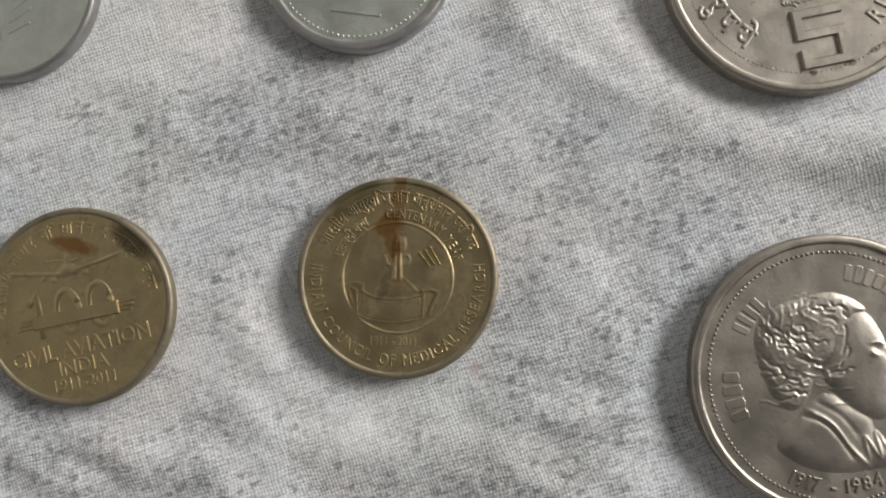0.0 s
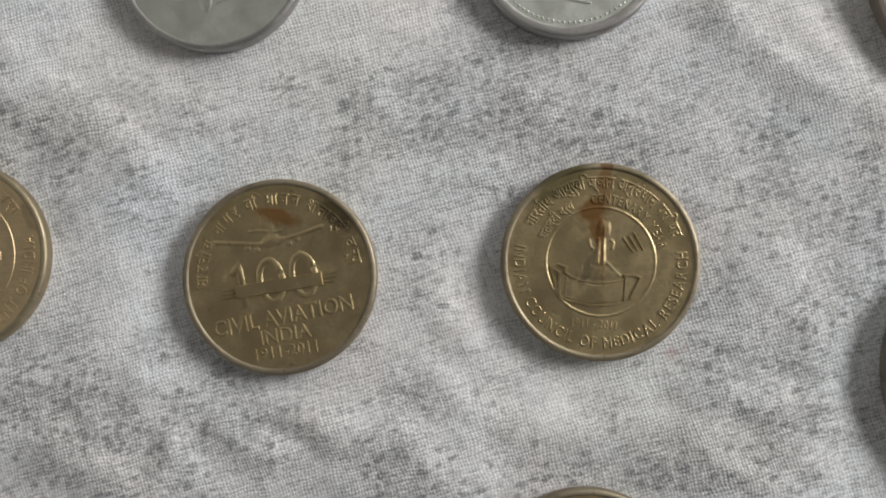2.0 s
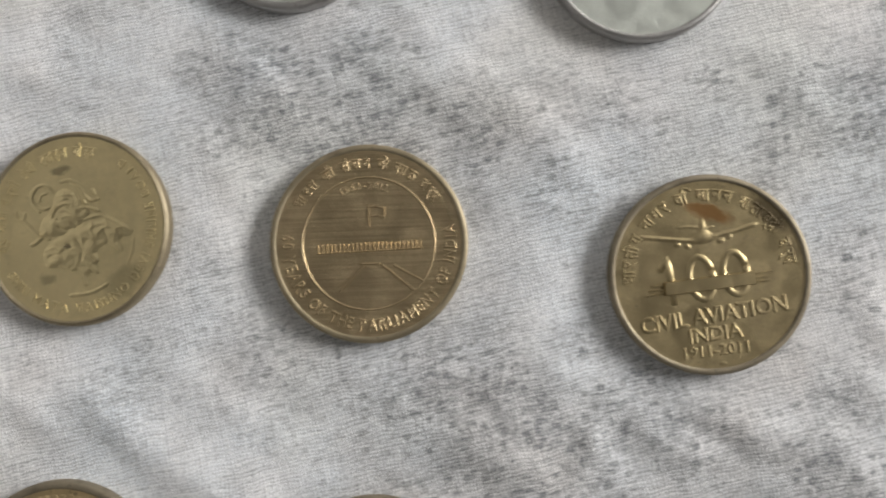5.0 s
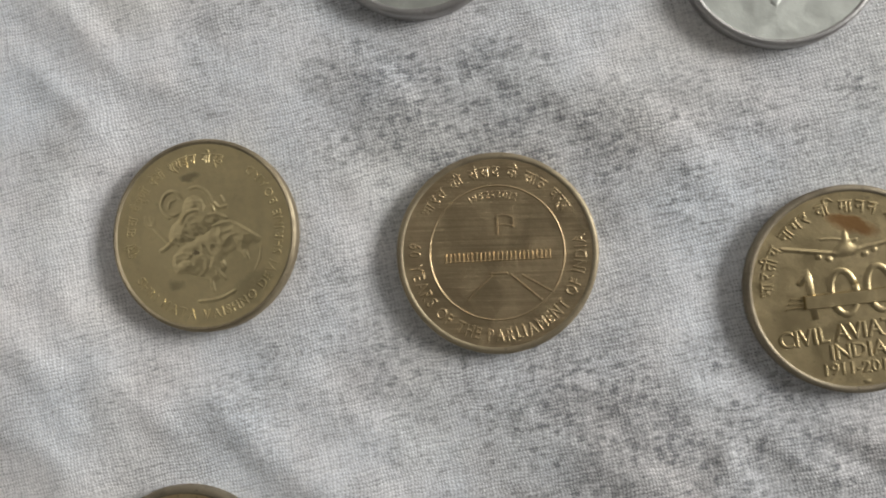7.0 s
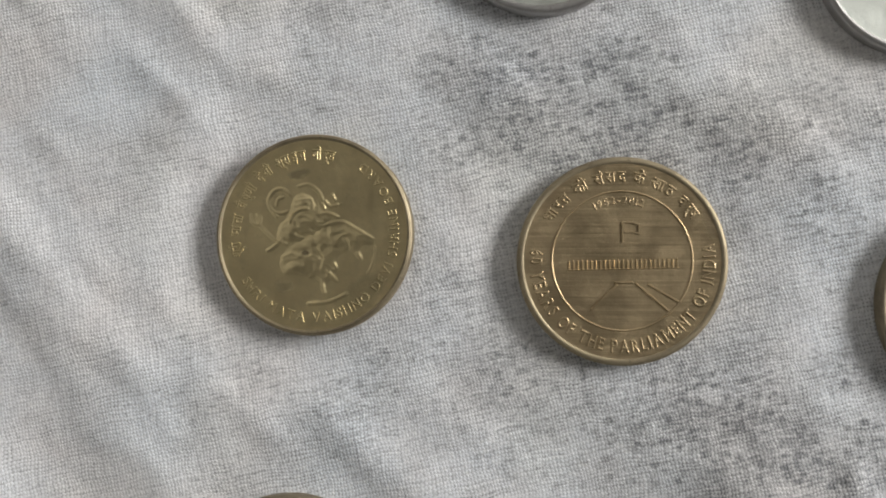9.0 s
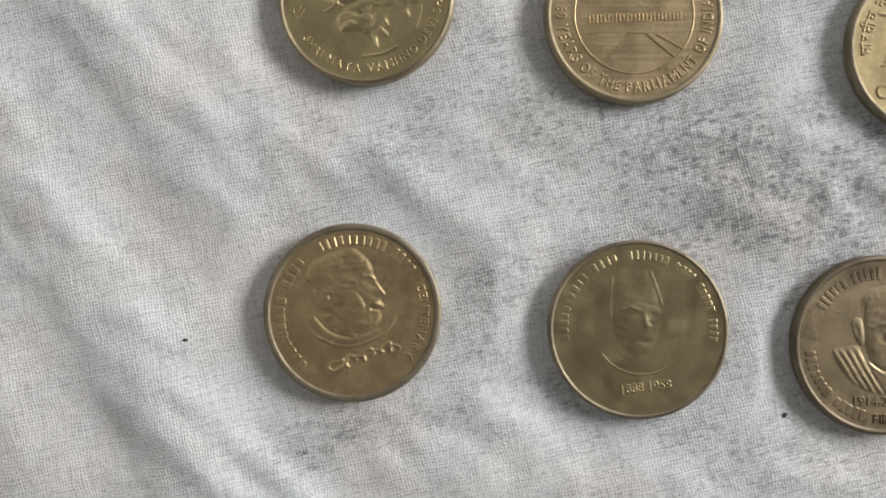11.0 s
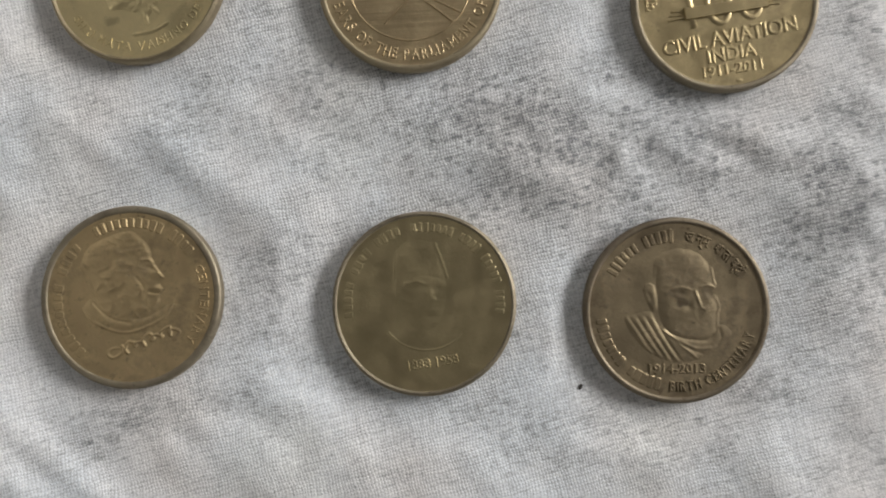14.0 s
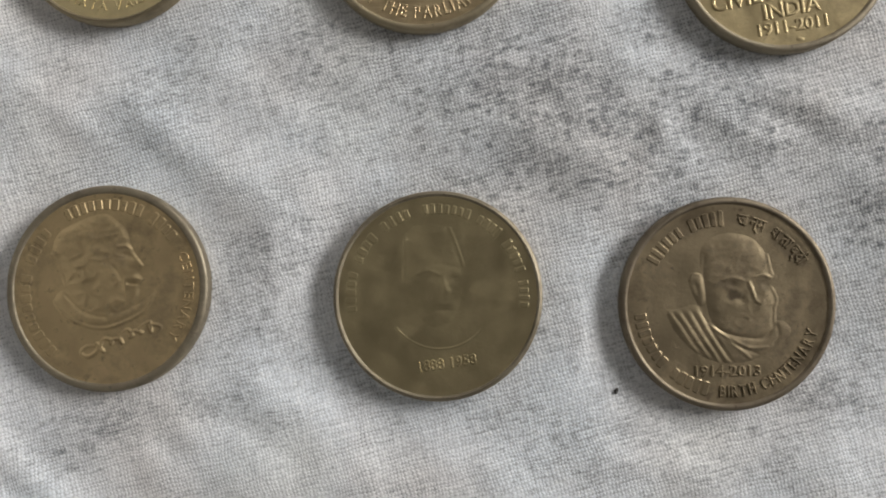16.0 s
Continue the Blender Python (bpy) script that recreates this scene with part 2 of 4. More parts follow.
# dark brown is tarnish, but at y 2.0 paints shade into the eye hollows
M_DRAPE = metal("darkened_nickel_brass", (0.40, 0.32, 0.205), 0.46, ((0.6, 1.1, 0.9, 0.6, 0, DARK_BROWN, 0.8), (-4.0, 8.5, 3.5, 1.3, 25, DARK_BROWN, 0.5), (6.5, 6.3, 3.0, 1.3, -45, DARK_BROWN, 0.55), (8.2, -6.0, 2.2, 1.1, 50, DARK_BROWN, 0.55), (-8.0, -6.0, 2.2, 1.0, -50, DARK_BROWN, 0.45), (0.0, 2.0, 1.4, 0.7, 0, DARK_BROWN, 0.6), (3.8, 2.0, 0.8, 0.7, 0, DARK_BROWN, 0.6), (0.0, 9.9, 6.5, 1.4, 0, DARK_BROWN, 0.4), (9.8, 0.5, 1.3, 6.0, 0, DARK_BROWN, 0.42), (0.5, -9.9, 6.5, 1.2, 0, DARK_BROWN, 0.4), (-9.9, 0.5, 1.0, 5.0, 0, DARK_BROWN, 0.3)), 0.9)
M_RIM = metal("worn_rim_brass", (0.375, 0.325, 0.24), 0.62, (), 0.6)
M_RIM_YELLOW = metal("yellow_rim_brass", (0.43, 0.365, 0.25), 0.58, (), 0.5)
M_RIM_DARK = metal("darkened_rim_brass", (0.27, 0.225, 0.165), 0.58, (), 0.7)
M_RIM_STAINED = metal("stained_rim_brass", (0.39, 0.335, 0.24), 0.60, ((0.3, 11.2, 0.8, 1.2, 0, RUST, 0.8), (-4.8, 10.0, 3.6, 1.8, 27, GREEN, 0.75), (3.2, 10.9, 2.6, 0.9, -14, GREEN, 0.45)), 0.6)
M_NICKEL = metal("cupro_nickel", (0.515, 0.468, 0.408), 0.42, (), 0.55, mottle=300)
M_FIVE = metal("spotted_cupro_nickel", (0.515, 0.468, 0.408), 0.42, ((1.1, -13.2, 0.5, 0.4, 0, DARK_BROWN, 0.8), (5.1, -12.0, 0.8, 0.4, 20, DARK_BROWN, 0.6), (7.8, -10.6, 0.9, 0.35, 25, DARK_BROWN, 0.6), (-4.8, -12.2, 1.6, 0.4, -15, DARK_BROWN, 0.4), (-8.8, -8.4, 0.7, 0.3, -40, DARK_BROWN, 0.4), (9.6, -9.8, 1.2, 0.5, 40, DARK_BROWN, 0.5)), 0.6, mottle=300)
M_STEEL = metal("pale_steel", (0.76, 0.79, 0.735), 0.45, (), 0.15)
M_STEEL_RIM = metal("worn_steel_rim", (0.47, 0.46, 0.45), 0.5, (), 0.4)

M_LINT = plain("dark_lint", (0.06, 0.055, 0.05), 0.9)

# ---- helpers for things ----


def part(name, bm, material, parent, label=""):
    me = bpy.data.meshes.new(name)
    bm.to_mesh(me)
    bm.free()
    me.materials.append(material)
    ob = new(name, me)
    ob.parent = parent
    return tagged(ob, label)


def smooth(bm):
    for f in bm.faces:
        f.smooth = True
    return bm


def box(bm, x0, x1, y0, y1, z0, z1):
    c = bmesh.ops.create_cube(bm, size=1.0)["verts"]
    for v in c:
        v.co = Vector((x0 + (v.co.x + 0.5) * (x1 - x0), y0 + (v.co.y + 0.5) * (y1 - y0), z0 + (v.co.z + 0.5) * (z1 - z0)))


def structure(name, bm, material, label, category):
    me = bpy.data.meshes.new(name)
    bm.to_mesh(me)
    bm.free()
    me.materials.append(material)
    return tagged(new(name, me), label, category, kind="structure")


def lathe(profile, n=144, closed=False):
    """Turns (radius, height) pairs, in millimetres, round the upright axis."""
    bm = bmesh.new()
    rings = []
    for r, z in profile:
        if r < 1e-6:
            rings.append([bm.verts.new((0, 0, z * MM))] * n)
        else:
            rings.append([bm.verts.new((r * MM * math.cos(a), r * MM * math.sin(a), z * MM)) for a in np.linspace(0, 2 * math.pi, n, endpoint=False)])
    for a, b in zip(rings, rings[1:]):
        for i in range(n):
            j = (i + 1) % n
            q = list(dict.fromkeys((a[i], a[j], b[j], b[i])))
            if len(q) > 2:
                bm.faces.new(q)
    bmesh.ops.recalc_face_normals(bm, faces=bm.faces)
    return smooth(bm)


FONT = {}


def glyph(text):
    """Outlines of a short text, one unit high, as points and faces, with their width."""
    if text not in FONT:
        cu = bpy.data.curves.new("letter", "FONT")
        cu.body, cu.size, cu.resolution_u = text, 1.0, 3
        cu.extrude, cu.bevel_depth, cu.bevel_resolution, cu.offset = 0.02, 0.06, 2, -0.028
        ob = bpy.data.objects.new("letter", cu)
        me = bpy.data.meshes.new_from_object(ob)
        co = [tuple(v.co) for v in me.vertices]
        faces = [tuple(p.vertices) for p in me.polygons]
        bpy.data.objects.remove(ob)
        bpy.data.curves.remove(cu)
        bpy.data.meshes.remove(me)
        xs = [c[0] for c in co] or [0, 0.25]
        FONT[text] = co, faces, min(xs), max(xs)
    return FONT[text]


def clusters(text):
    """Letters with the signs that belong to them."""
    out = []
    for ch in text:
        k = ord(ch)
        joins = 0x93A <= k <= 0x94F or 0x900 <= k <= 0x903
        if out and (joins or (out[-1] and ord(out[-1][-1]) == 0x94D)):
            out[-1] += ch
        else:
            out.append(ch)
    return out


def lay(bm, text, m, size, z, rise=0.16, sx=1.0):
    """Adds a text's letters to bm: m turns the letter's plane, in millimetres, into the coin's."""
    co, faces, lo, hi = glyph(text)
    vs = []
    for x, y, h in co:
        p = m @ Vector(((x - (lo + hi) / 2) * size * sx, (y - 0.34) * size, 0))
        vs.append(bm.verts.new((p.x * MM, p.y * MM, (z + rise * 0.62 * (h + 0.02) / 0.10) * MM)))
    for f in faces:
        try:
            bm.faces.new([vs[i] for i in f])
        except ValueError:
            pass


def advance(text, size, gap):
    co, faces, lo, hi = glyph(text)
    return (hi - lo) * size + gap if text != " " else 0.42 * size


def arc_text(text, radius, a0, a1, size, z, inward=False, rise=0.16):
    """Letters round the coin from angle a0 to a1 (degrees); inward: their tops point to the middle."""
    bm = bmesh.new()
    cs = clusters(text)
    w = [advance(c, size, 0.16 * size) for c in cs]
    total, run = sum(w), 0.0
    for c, k in zip(cs, w):
        a = radians(a0 + (a1 - a0) * (run + k / 2) / total)
        run += k
        if c != " ":
            stretch = abs(radians(a1 - a0)) * radius / total
            m = Matrix.Translation((radius * math.cos(a), radius * math.sin(a), 0)) @ Matrix.Rotation(a + (math.pi / 2 if inward else -math.pi / 2), 4, "Z")
            lay(bm, c, m, size, z, rise, min(1.25, max(0.7, stretch)))
    return bm


def line_text(text, x, y, turn, size, width, z, rise=0.16):
    bm = bmesh.new()
    co, faces, lo, hi = glyph(text)
    lay(bm, text, pose(x, y, 0, 0, 0, turn), size, z, rise, width / ((hi - lo) * size))
    return bm


def slab(bm, pts, z, rise, bevel=0.07):
    """A low raised plate over an outline (millimetres) with sloping sides."""
    n = len(pts)
    cx, cy = sum(p[0] for p in pts) / n, sum(p[1] for p in pts) / n
    low = [bm.verts.new((x * MM, y * MM, (z - 0.02) * MM)) for x, y in pts]
    top = []
    for i, (x, y) in enumerate(pts):
        (ax, ay), (bx, by) = pts[i - 1], pts[(i + 1) % n]
        d1, d2 = Vector((x - ax, y - ay)).normalized(), Vector((bx - x, by - y)).normalized()
        nrm = Vector((-(d1.y + d2.y), d1.x + d2.x))
        if nrm.length > 1e-6:
            nrm.normalize()
        top.append(bm.verts.new(((x + nrm.x * bevel) * MM, (y + nrm.y * bevel) * MM, (z + rise) * MM)))
    for i in range(n):
        bm.faces.new((low[i - 1], low[i], top[i], top[i - 1]))
    bm.faces.new(top)


def bar(bm, x0, y0, x1, y1, w, z, rise=0.14, slope=0.07):
    d = Vector((x1 - x0, y1 - y0)).normalized() * w / 2
    e = 0.35
    slab(bm, [(x0 - d.y, y0 + d.x)[::1], (x0 - d.x * e, y0 - d.y * e), (x0 + d.y, y0 - d.x), (x1 + d.y, y1 - d.x), (x1 + d.x * e, y1 + d.y * e), (x1 - d.y, y1 + d.x)], z, rise, min(slope, w * 0.3))


def stroke(bm, pts, width, z, rise=0.2, edge=0.28):
    """A raised ridge along a line of points (millimetres) with mitred corners and sloping sides."""
    rows = []
    n = len(pts)
    for i, (x, y) in enumerate(pts):
        d1 = Vector((x - pts[i - 1][0], y - pts[i - 1][1])).normalized() if i else None
        d2 = Vector((pts[i + 1][0] - x, pts[i + 1][1] - y)).normalized() if i < n - 1 else d1
        d1 = d1 or d2
        t = (d1 + d2).normalized()
        k = width / 2 / max(0.5, t.dot(d1))
        s = Vector((-t.y, t.x)) * k
        e = 1 - edge
        rows.append([bm.verts.new(((x + s.x * u) * MM, (y + s.y * u) * MM, (z + h) * MM)) for u, h in ((1, -0.02), (e, rise), (-e, rise), (-1, -0.02))])
    for p, q in zip(rows, rows[1:]):
        for k in range(3):
            bm.faces.new((p[k], p[k + 1], q[k + 1], q[k]))
    for r, o in ((rows[0], 1), (rows[-1], -1)):
        bm.faces.new(r[::o])
    bmesh.ops.recalc_face_normals(bm, faces=bm.faces)


def arc_bars(words, radius, a0, a1, size, z, rise, material, parent):
    """Plain raised bars round the coin, one for each letter's place; words are letter counts."""
    total = sum(words) + len(words) - 1
    k = 0.0
    rnd = random.Random(7)
    for n in words:
        for _ in range(n):
            a = radians(a0 + (a1 - a0) * (k + 0.5) / total)
            k += 1
            h = size * rnd.uniform(0.72, 1.0) / 2
            bm = bmesh.new()
            bar(bm, (radius - h) * math.cos(a), (radius - h) * math.sin(a), (radius + h) * math.cos(a), (radius + h) * math.sin(a), abs(radians(a1 - a0)) * radius / total * rnd.uniform(0.78, 0.94), z, rise * 0.45, 0.15)
            part("letter_bar", bm, material, parent)
        k += 1


def ring(radius, width, z, rise=0.12, a0=0, a1=360, cx=0, cy=0):
    bm = bmesh.new()
    n = max(8, int(abs(a1 - a0) / 4))
    full = abs(a1 - a0) >= 360
    rows = []
    for i in range(n + (0 if full else 1)):
        a = radians(a0 + (a1 - a0) * i / n)
        rows.append([bm.verts.new(((cx + r * math.cos(a)) * MM, (cy + r * math.sin(a)) * MM, (z + h) * MM)) for r, h in ((radius - width / 2, -0.01), (radius - width * 0.2, rise), (radius + width * 0.2, rise), (radius + width / 2, -0.01))])
    for i in range(len(rows) if full else len(rows) - 1):
        p, q = rows[i], rows[(i + 1) % len(rows)]
        for k in range(3):
            bm.faces.new((p[k], p[k + 1], q[k + 1], q[k]))
    return smooth(bm)


def beading(radius, count, size, z):
    bm = bmesh.new()
    for i in range(count):
        a = 2 * math.pi * i / count
        bmesh.ops.create_icosphere(bm, subdivisions=1, radius=size * MM, matrix=Matrix.Translation((radius * MM * math.cos(a), radius * MM * math.sin(a), (z + 0.02) * MM)) @ Matrix.Diagonal((1, 1, 0.7, 1)))
    return smooth(bm)


def relief(lumps, z, step=0.13):
    """A low raised form made of overlapping rounded lumps (x, y, half length, half width, turn, height, grooves)."""
    xs0 = min(l[0] - max(l[2], l[3]) for l in lumps)
    xs1 = max(l[0] + max(l[2], l[3]) for l in lumps)
    ys0 = min(l[1] - max(l[2], l[3]) for l in lumps)
    ys1 = max(l[1] + max(l[2], l[3]) for l in lumps)
    gx, gy = np.meshgrid(np.arange(xs0, xs1 + step, step), np.arange(ys0, ys1 + step, step))
    h = np.zeros_like(gx)
    for x, y, rx, ry, turn, top, groove in lumps:
        c, s = math.cos(radians(turn)), math.sin(radians(turn))
        u, w = ((gx - x) * c + (gy - y) * s) / rx, (-(gx - x) * s + (gy - y) * c) / ry
        k = np.clip(1 - (u * u + w * w), 0, 1) ** (0.38 if top < 0.58 else 0.55) * top
        if groove:
            k = k * (1 - 0.3 * (0.5 + 0.5 * np.sin(w * groove * 3.1 + np.sin(u * 5 + x) * 1.6 + np.sin(u * 11) * 0.6)))
        h = np.maximum(h, k)
    bm = bmesh.new()
    vs = {}
    ny, nx = gx.shape

    def vert(j, i):
        if (j, i) not in vs:
            vs[j, i] = bm.verts.new((gx[j, i] * MM, gy[j, i] * MM, (z - 0.015 + h[j, i]) * MM))
        return vs[j, i]
    for j in range(ny - 1):
        for i in range(nx - 1):
            if max(h[j, i], h[j + 1, i], h[j, i + 1], h[j + 1, i + 1]) > 0.01:
                bm.faces.new((vert(j, i), vert(j, i + 1), vert(j + 1, i + 1), vert(j + 1, i)))
    return smooth(bm)


def soft_outline(pts):
    for _ in range(2):
        pairs = zip(pts, pts[1:] + pts[:1])
        pts = [q for (ax, ay), (bx, by) in pairs for q in ((ax * 0.78 + bx * 0.22, ay * 0.78 + by * 0.22), (ax * 0.22 + bx * 0.78, ay * 0.22 + by * 0.78))]
    return pts


def line_distance(gx, gy, pts):
    """Distance of the grid's points from a line through pts, and how far along it each lies, 0 to 1."""
    best, along = np.full(gx.shape, 1e9), np.zeros(gx.shape)
    for i, ((ax, ay), (bx, by)) in enumerate(zip(pts, pts[1:])):
        t = np.clip(((gx - ax) * (bx - ax) + (gy - ay) * (by - ay)) / ((bx - ax) ** 2 + (by - ay) ** 2), 0, 1)
        d = np.hypot(gx - ax - t * (bx - ax), gy - ay - t * (by - ay))
        along = np.where(d < best, (i + t) / (len(pts) - 1), along)
        best = np.minimum(best, d)
    return best, along


def curve(pts, n=6):
    """A smooth line through pts (Catmull-Rom)."""
    p = [pts[0], *pts, pts[-1]]
    out = []
    for a, b, c, d in zip(p, p[1:], p[2:], p[3:]):
        for k in range(n):
            t = k / n
            out.append(tuple(0.5 * (2 * b[i] + (c[i] - a[i]) * t + (2 * a[i] - 5 * b[i] + 4 * c[i] - d[i]) * t * t + (3 * b[i] - a[i] - 3 * c[i] + d[i]) * t ** 3) for i in (0, 1)))
    return out + [pts[-1]]


def sculpt(forms, marks=(), lines=(), curls=(), z=0.0, step=0.09, gain=1.0):
    """A low struck relief on one grid. forms: (outline, height, softness), the higher one wins; marks: (x, y, half length, half width, turn, height)
    swell or dent it; lines: (points, half width, height) are ridges or grooves; curls: (form, size, height) roughen a form with wavy locks."""
    outs = [soft_outline(list(o)) for o, top, soft in forms]
    px, py = [p[0] for o in outs for p in o], [p[1] for o in outs for p in o]
    for pts, w, amp in lines:
        px += [p[0] + k * w * 2 for p in pts for k in (-1, 1)]
        py += [p[1] + k * w * 2 for p in pts for k in (-1, 1)]
    gx, gy = np.meshgrid(np.arange(min(px) - step, max(px) + 2 * step, step), np.arange(min(py) - step, max(py) + 2 * step, step))
    h, cover, masks = np.zeros(gx.shape), np.zeros(gx.shape), []
    for o, (_, top, soft) in zip(outs, forms):
        dist, inside = line_distance(gx, gy, o + o[:1])[0], np.zeros(gx.shape, bool)
        for (ax, ay), (bx, by) in zip(o, o[1:] + o[:1]):
            if ay != by:
                inside ^= ((ay > gy) != (by > gy)) & (gx < (bx - ax) * (gy - ay) / (by - ay) + ax)
        d = np.where(inside, dist, 0)
        for _ in range(4):
            d[1:-1, 1:-1] = (d[1:-1, 1:-1] * 2 + d[:-2, 1:-1] + d[2:, 1:-1] + d[1:-1, :-2] + d[1:-1, 2:]) / 6
        h = np.maximum(h, top * (1 - np.exp(-(d / soft) ** 1.2)))
        cover = np.maximum(cover, np.clip(d / 0.3, 0, 1))
        masks.append(np.clip(d / 0.5, 0, 1))
    for x, y, rx, ry, turn, amp in marks:
        c, s = math.cos(radians(turn)), math.sin(radians(turn))
        u, w = ((gx - x) * c + (gy - y) * s) / rx, (-(gx - x) * s + (gy - y) * c) / ry
        h += amp * np.exp(-(u * u + w * w) * 1.4) * cover
    for k, size, amp in curls:
        n = np.array([noise.noise(Vector((p + 0.7 * noise.noise(Vector((p, q, 1.0)) * 0.8), q * 1.7 + 1.1 * noise.noise(Vector((p, q, 5.0)) * 0.7), 2.2)) / size) for p, q in zip(gx.flat, gy.flat)]).reshape(gx.shape)
        h += amp * (1.0 - 3.0 * np.abs(n)) * masks[k]
    wet = cover > 0
    for pts, w, amp in lines:
        d, t = line_distance(gx, gy, curve(list(pts)))
        k = np.exp(-(d / w) ** 2 * 1.3) * np.clip(np.minimum(t, 1 - t) * 7 + 0.25, 0, 1)
        h += amp * k * (1 if amp > 0 else cover)
        wet |= (k > 0.04) & (amp > 0)
    h[1:-1, 1:-1] = (h[1:-1, 1:-1] * 4 + h[:-2, 1:-1] + h[2:, 1:-1] + h[1:-1, :-2] + h[1:-1, 2:]) / 8
    bm = bmesh.new()
    vs = {}

    def vert(j, i):
        if (j, i) not in vs:
            vs[j, i] = bm.verts.new((gx[j, i] * MM, gy[j, i] * MM, (z - 0.012 + max(h[j, i] * gain, 0.0)) * MM))
        return vs[j, i]
    for j, i in zip(*np.nonzero(wet[:-1, :-1] | wet[1:, :-1] | wet[:-1, 1:] | wet[1:, 1:])):
        bm.faces.new((vert(j, i), vert(j, i + 1), vert(j + 1, i + 1), vert(j + 1, i)))
    return smooth(bm)


def coin(name, label, x, y, turn, radius, thick, material, rim=0.75, depth=0.2, reeds=0, edge=None, group="coins on the cloth", lean=(0, 0), size=1.0):
    """An Empty with the coin's field and rim; its lettering and reliefs follow as parts. Gives the coin and its field's height."""
    base = tagged(new(name), label, "coin", group)
    base.matrix_world = pose(x * MM, y * MM, 0, lean[0], lean[1], 0) @ pose(0, 0, 0, 0, 0, turn) @ Matrix.Scale(size, 4)
    f = thick - depth
    part("field", lathe([(0, f), (radius * 0.5, f), (radius - rim - 0.25, f), (radius - rim + 0.05, f + 0.03)]), material, base)
    part("rim", lathe([(radius - rim - 0.06, f - 0.01), (radius - rim + 0.07, f + depth * 0.6), (radius - rim + 0.17, thick - 0.02), (radius - rim + 0.27, thick), (radius - 0.4, thick - 0.005), (radius - 0.24, thick - 0.035), (radius - 0.09, thick - 0.13), (radius, thick - 0.3), (radius, 0.3), (radius - 0.08, 0.1), (radius - 0.28, 0.0), (0, 0.0)]), edge or material, base)
    if reeds:
        bm = bmesh.new()
        for i in range(reeds):
            a = 2 * math.pi * i / reeds
            m = Matrix.Rotation(a, 4, "Z") @ Matrix.Translation((radius * MM, 0, thick * MM / 2)) @ Matrix.Diagonal((0.12 * MM, radius * 3.4 / reeds * MM, (thick - 0.6) * MM, 1))
            bmesh.ops.create_cube(bm, size=1.0, matrix=m)
        part("milled_edge", bm, material, base, "fine upright reeding")
    return base, f

# ---- unseen room, added to close the place and shape the coins' reflections ----
# pale west and north walls brighten slanting reflections
WALL_BOUNCE = plain("bounce_wall_white", (0.68, 0.67, 0.65))
# the ceiling is dark in place of the phone that the coins mirror
WALL, CEILING, FLOOR = plain("wall_paint", (0.42, 0.415, 0.405)), plain("dark_reflection_ceiling", (0.20, 0.196, 0.188)), plain("floor_cement", (0.26, 0.255, 0.25), 0.6)
RX0, RX1, RY0, RY1, RH, TH = -1.3, WIN_X, -1.7, 1.2, 3.0, 0.15
for nm, b in (("wall_west", (RX0 - TH, RX0, RY0 - TH, RY1 + TH, -0.05, RH)), ("wall_north", (RX0, RX1, RY1, RY1 + TH, -0.05, RH)), ("wall_south", (RX0, RX1, RY0 - TH, RY0, -0.05, RH))):
    bm = bmesh.new()
    box(bm, *b)
    structure(nm, bm, WALL_BOUNCE if nm != "wall_south" else WALL, "unseen plain wall added round the cloth, mirrored in the coins", "wall")
bm = bmesh.new()
y0, y1, z0, z1 = WIN_Y - WIN_W / 2, WIN_Y + WIN_W / 2, WIN_Z - WIN_H / 2, WIN_Z + WIN_H / 2
for b in ((RY0 - TH, y0, -0.05, RH), (y1, RY1 + TH, -0.05, RH), (y0, y1, -0.05, z0), (y0, y1, z1, RH)):
    box(bm, RX1, RX1 + TH, b[0], b[1], b[2], b[3])
structure("wall_east", bm, WALL, "painted wall with a window opening", "wall")
bm = bmesh.new()
box(bm, RX0 - TH, RX1 + TH, RY0 - TH, RY1 + TH, RH, RH + TH)
structure("ceiling", bm, CEILING, "unseen dark ceiling added for the coins' reflections", "ceiling")
bm = bmesh.new()
box(bm, RX0 - TH, RX1 + TH, RY0 - TH, RY1 + TH, -0.15, -0.012)
structure("floor", bm, FLOOR, "grey cement floor under the cloth", "floor")

# ---- the coins' places ----
PLACES = {
    "research": (0.00, 0.00),
    "aviation": (-37.44, -3.37),
    "parliament": (-76.96, -2.73),
    "lion": (-111.81, -3.55),
    "portrait": (48.28, -10.69),
    "five": (45.89, 36.29),
    "beaded": (-4.96, 37.80),
    "sprig": (-47.66, 34.75),
    "plainsteel": (-89.94, 35.66),
    "signature": (-109.68, -44.58),
    "cap": (-72.86, -43.30),
    "drape": (-41.66, -42.35),
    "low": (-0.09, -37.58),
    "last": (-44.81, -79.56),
}

# slope of the hollows in which some coins lean: rise to the east and to the north
LEANS = {"lion": (0.060, -0.01), "parliament": (-0.01, 0.0), "research": (0.0, 0.012), "aviation": (0.015, 0.008), "signature": (0.012, -0.02), "cap": (0.04, -0.02), "drape": (-0.014, 0.01)}

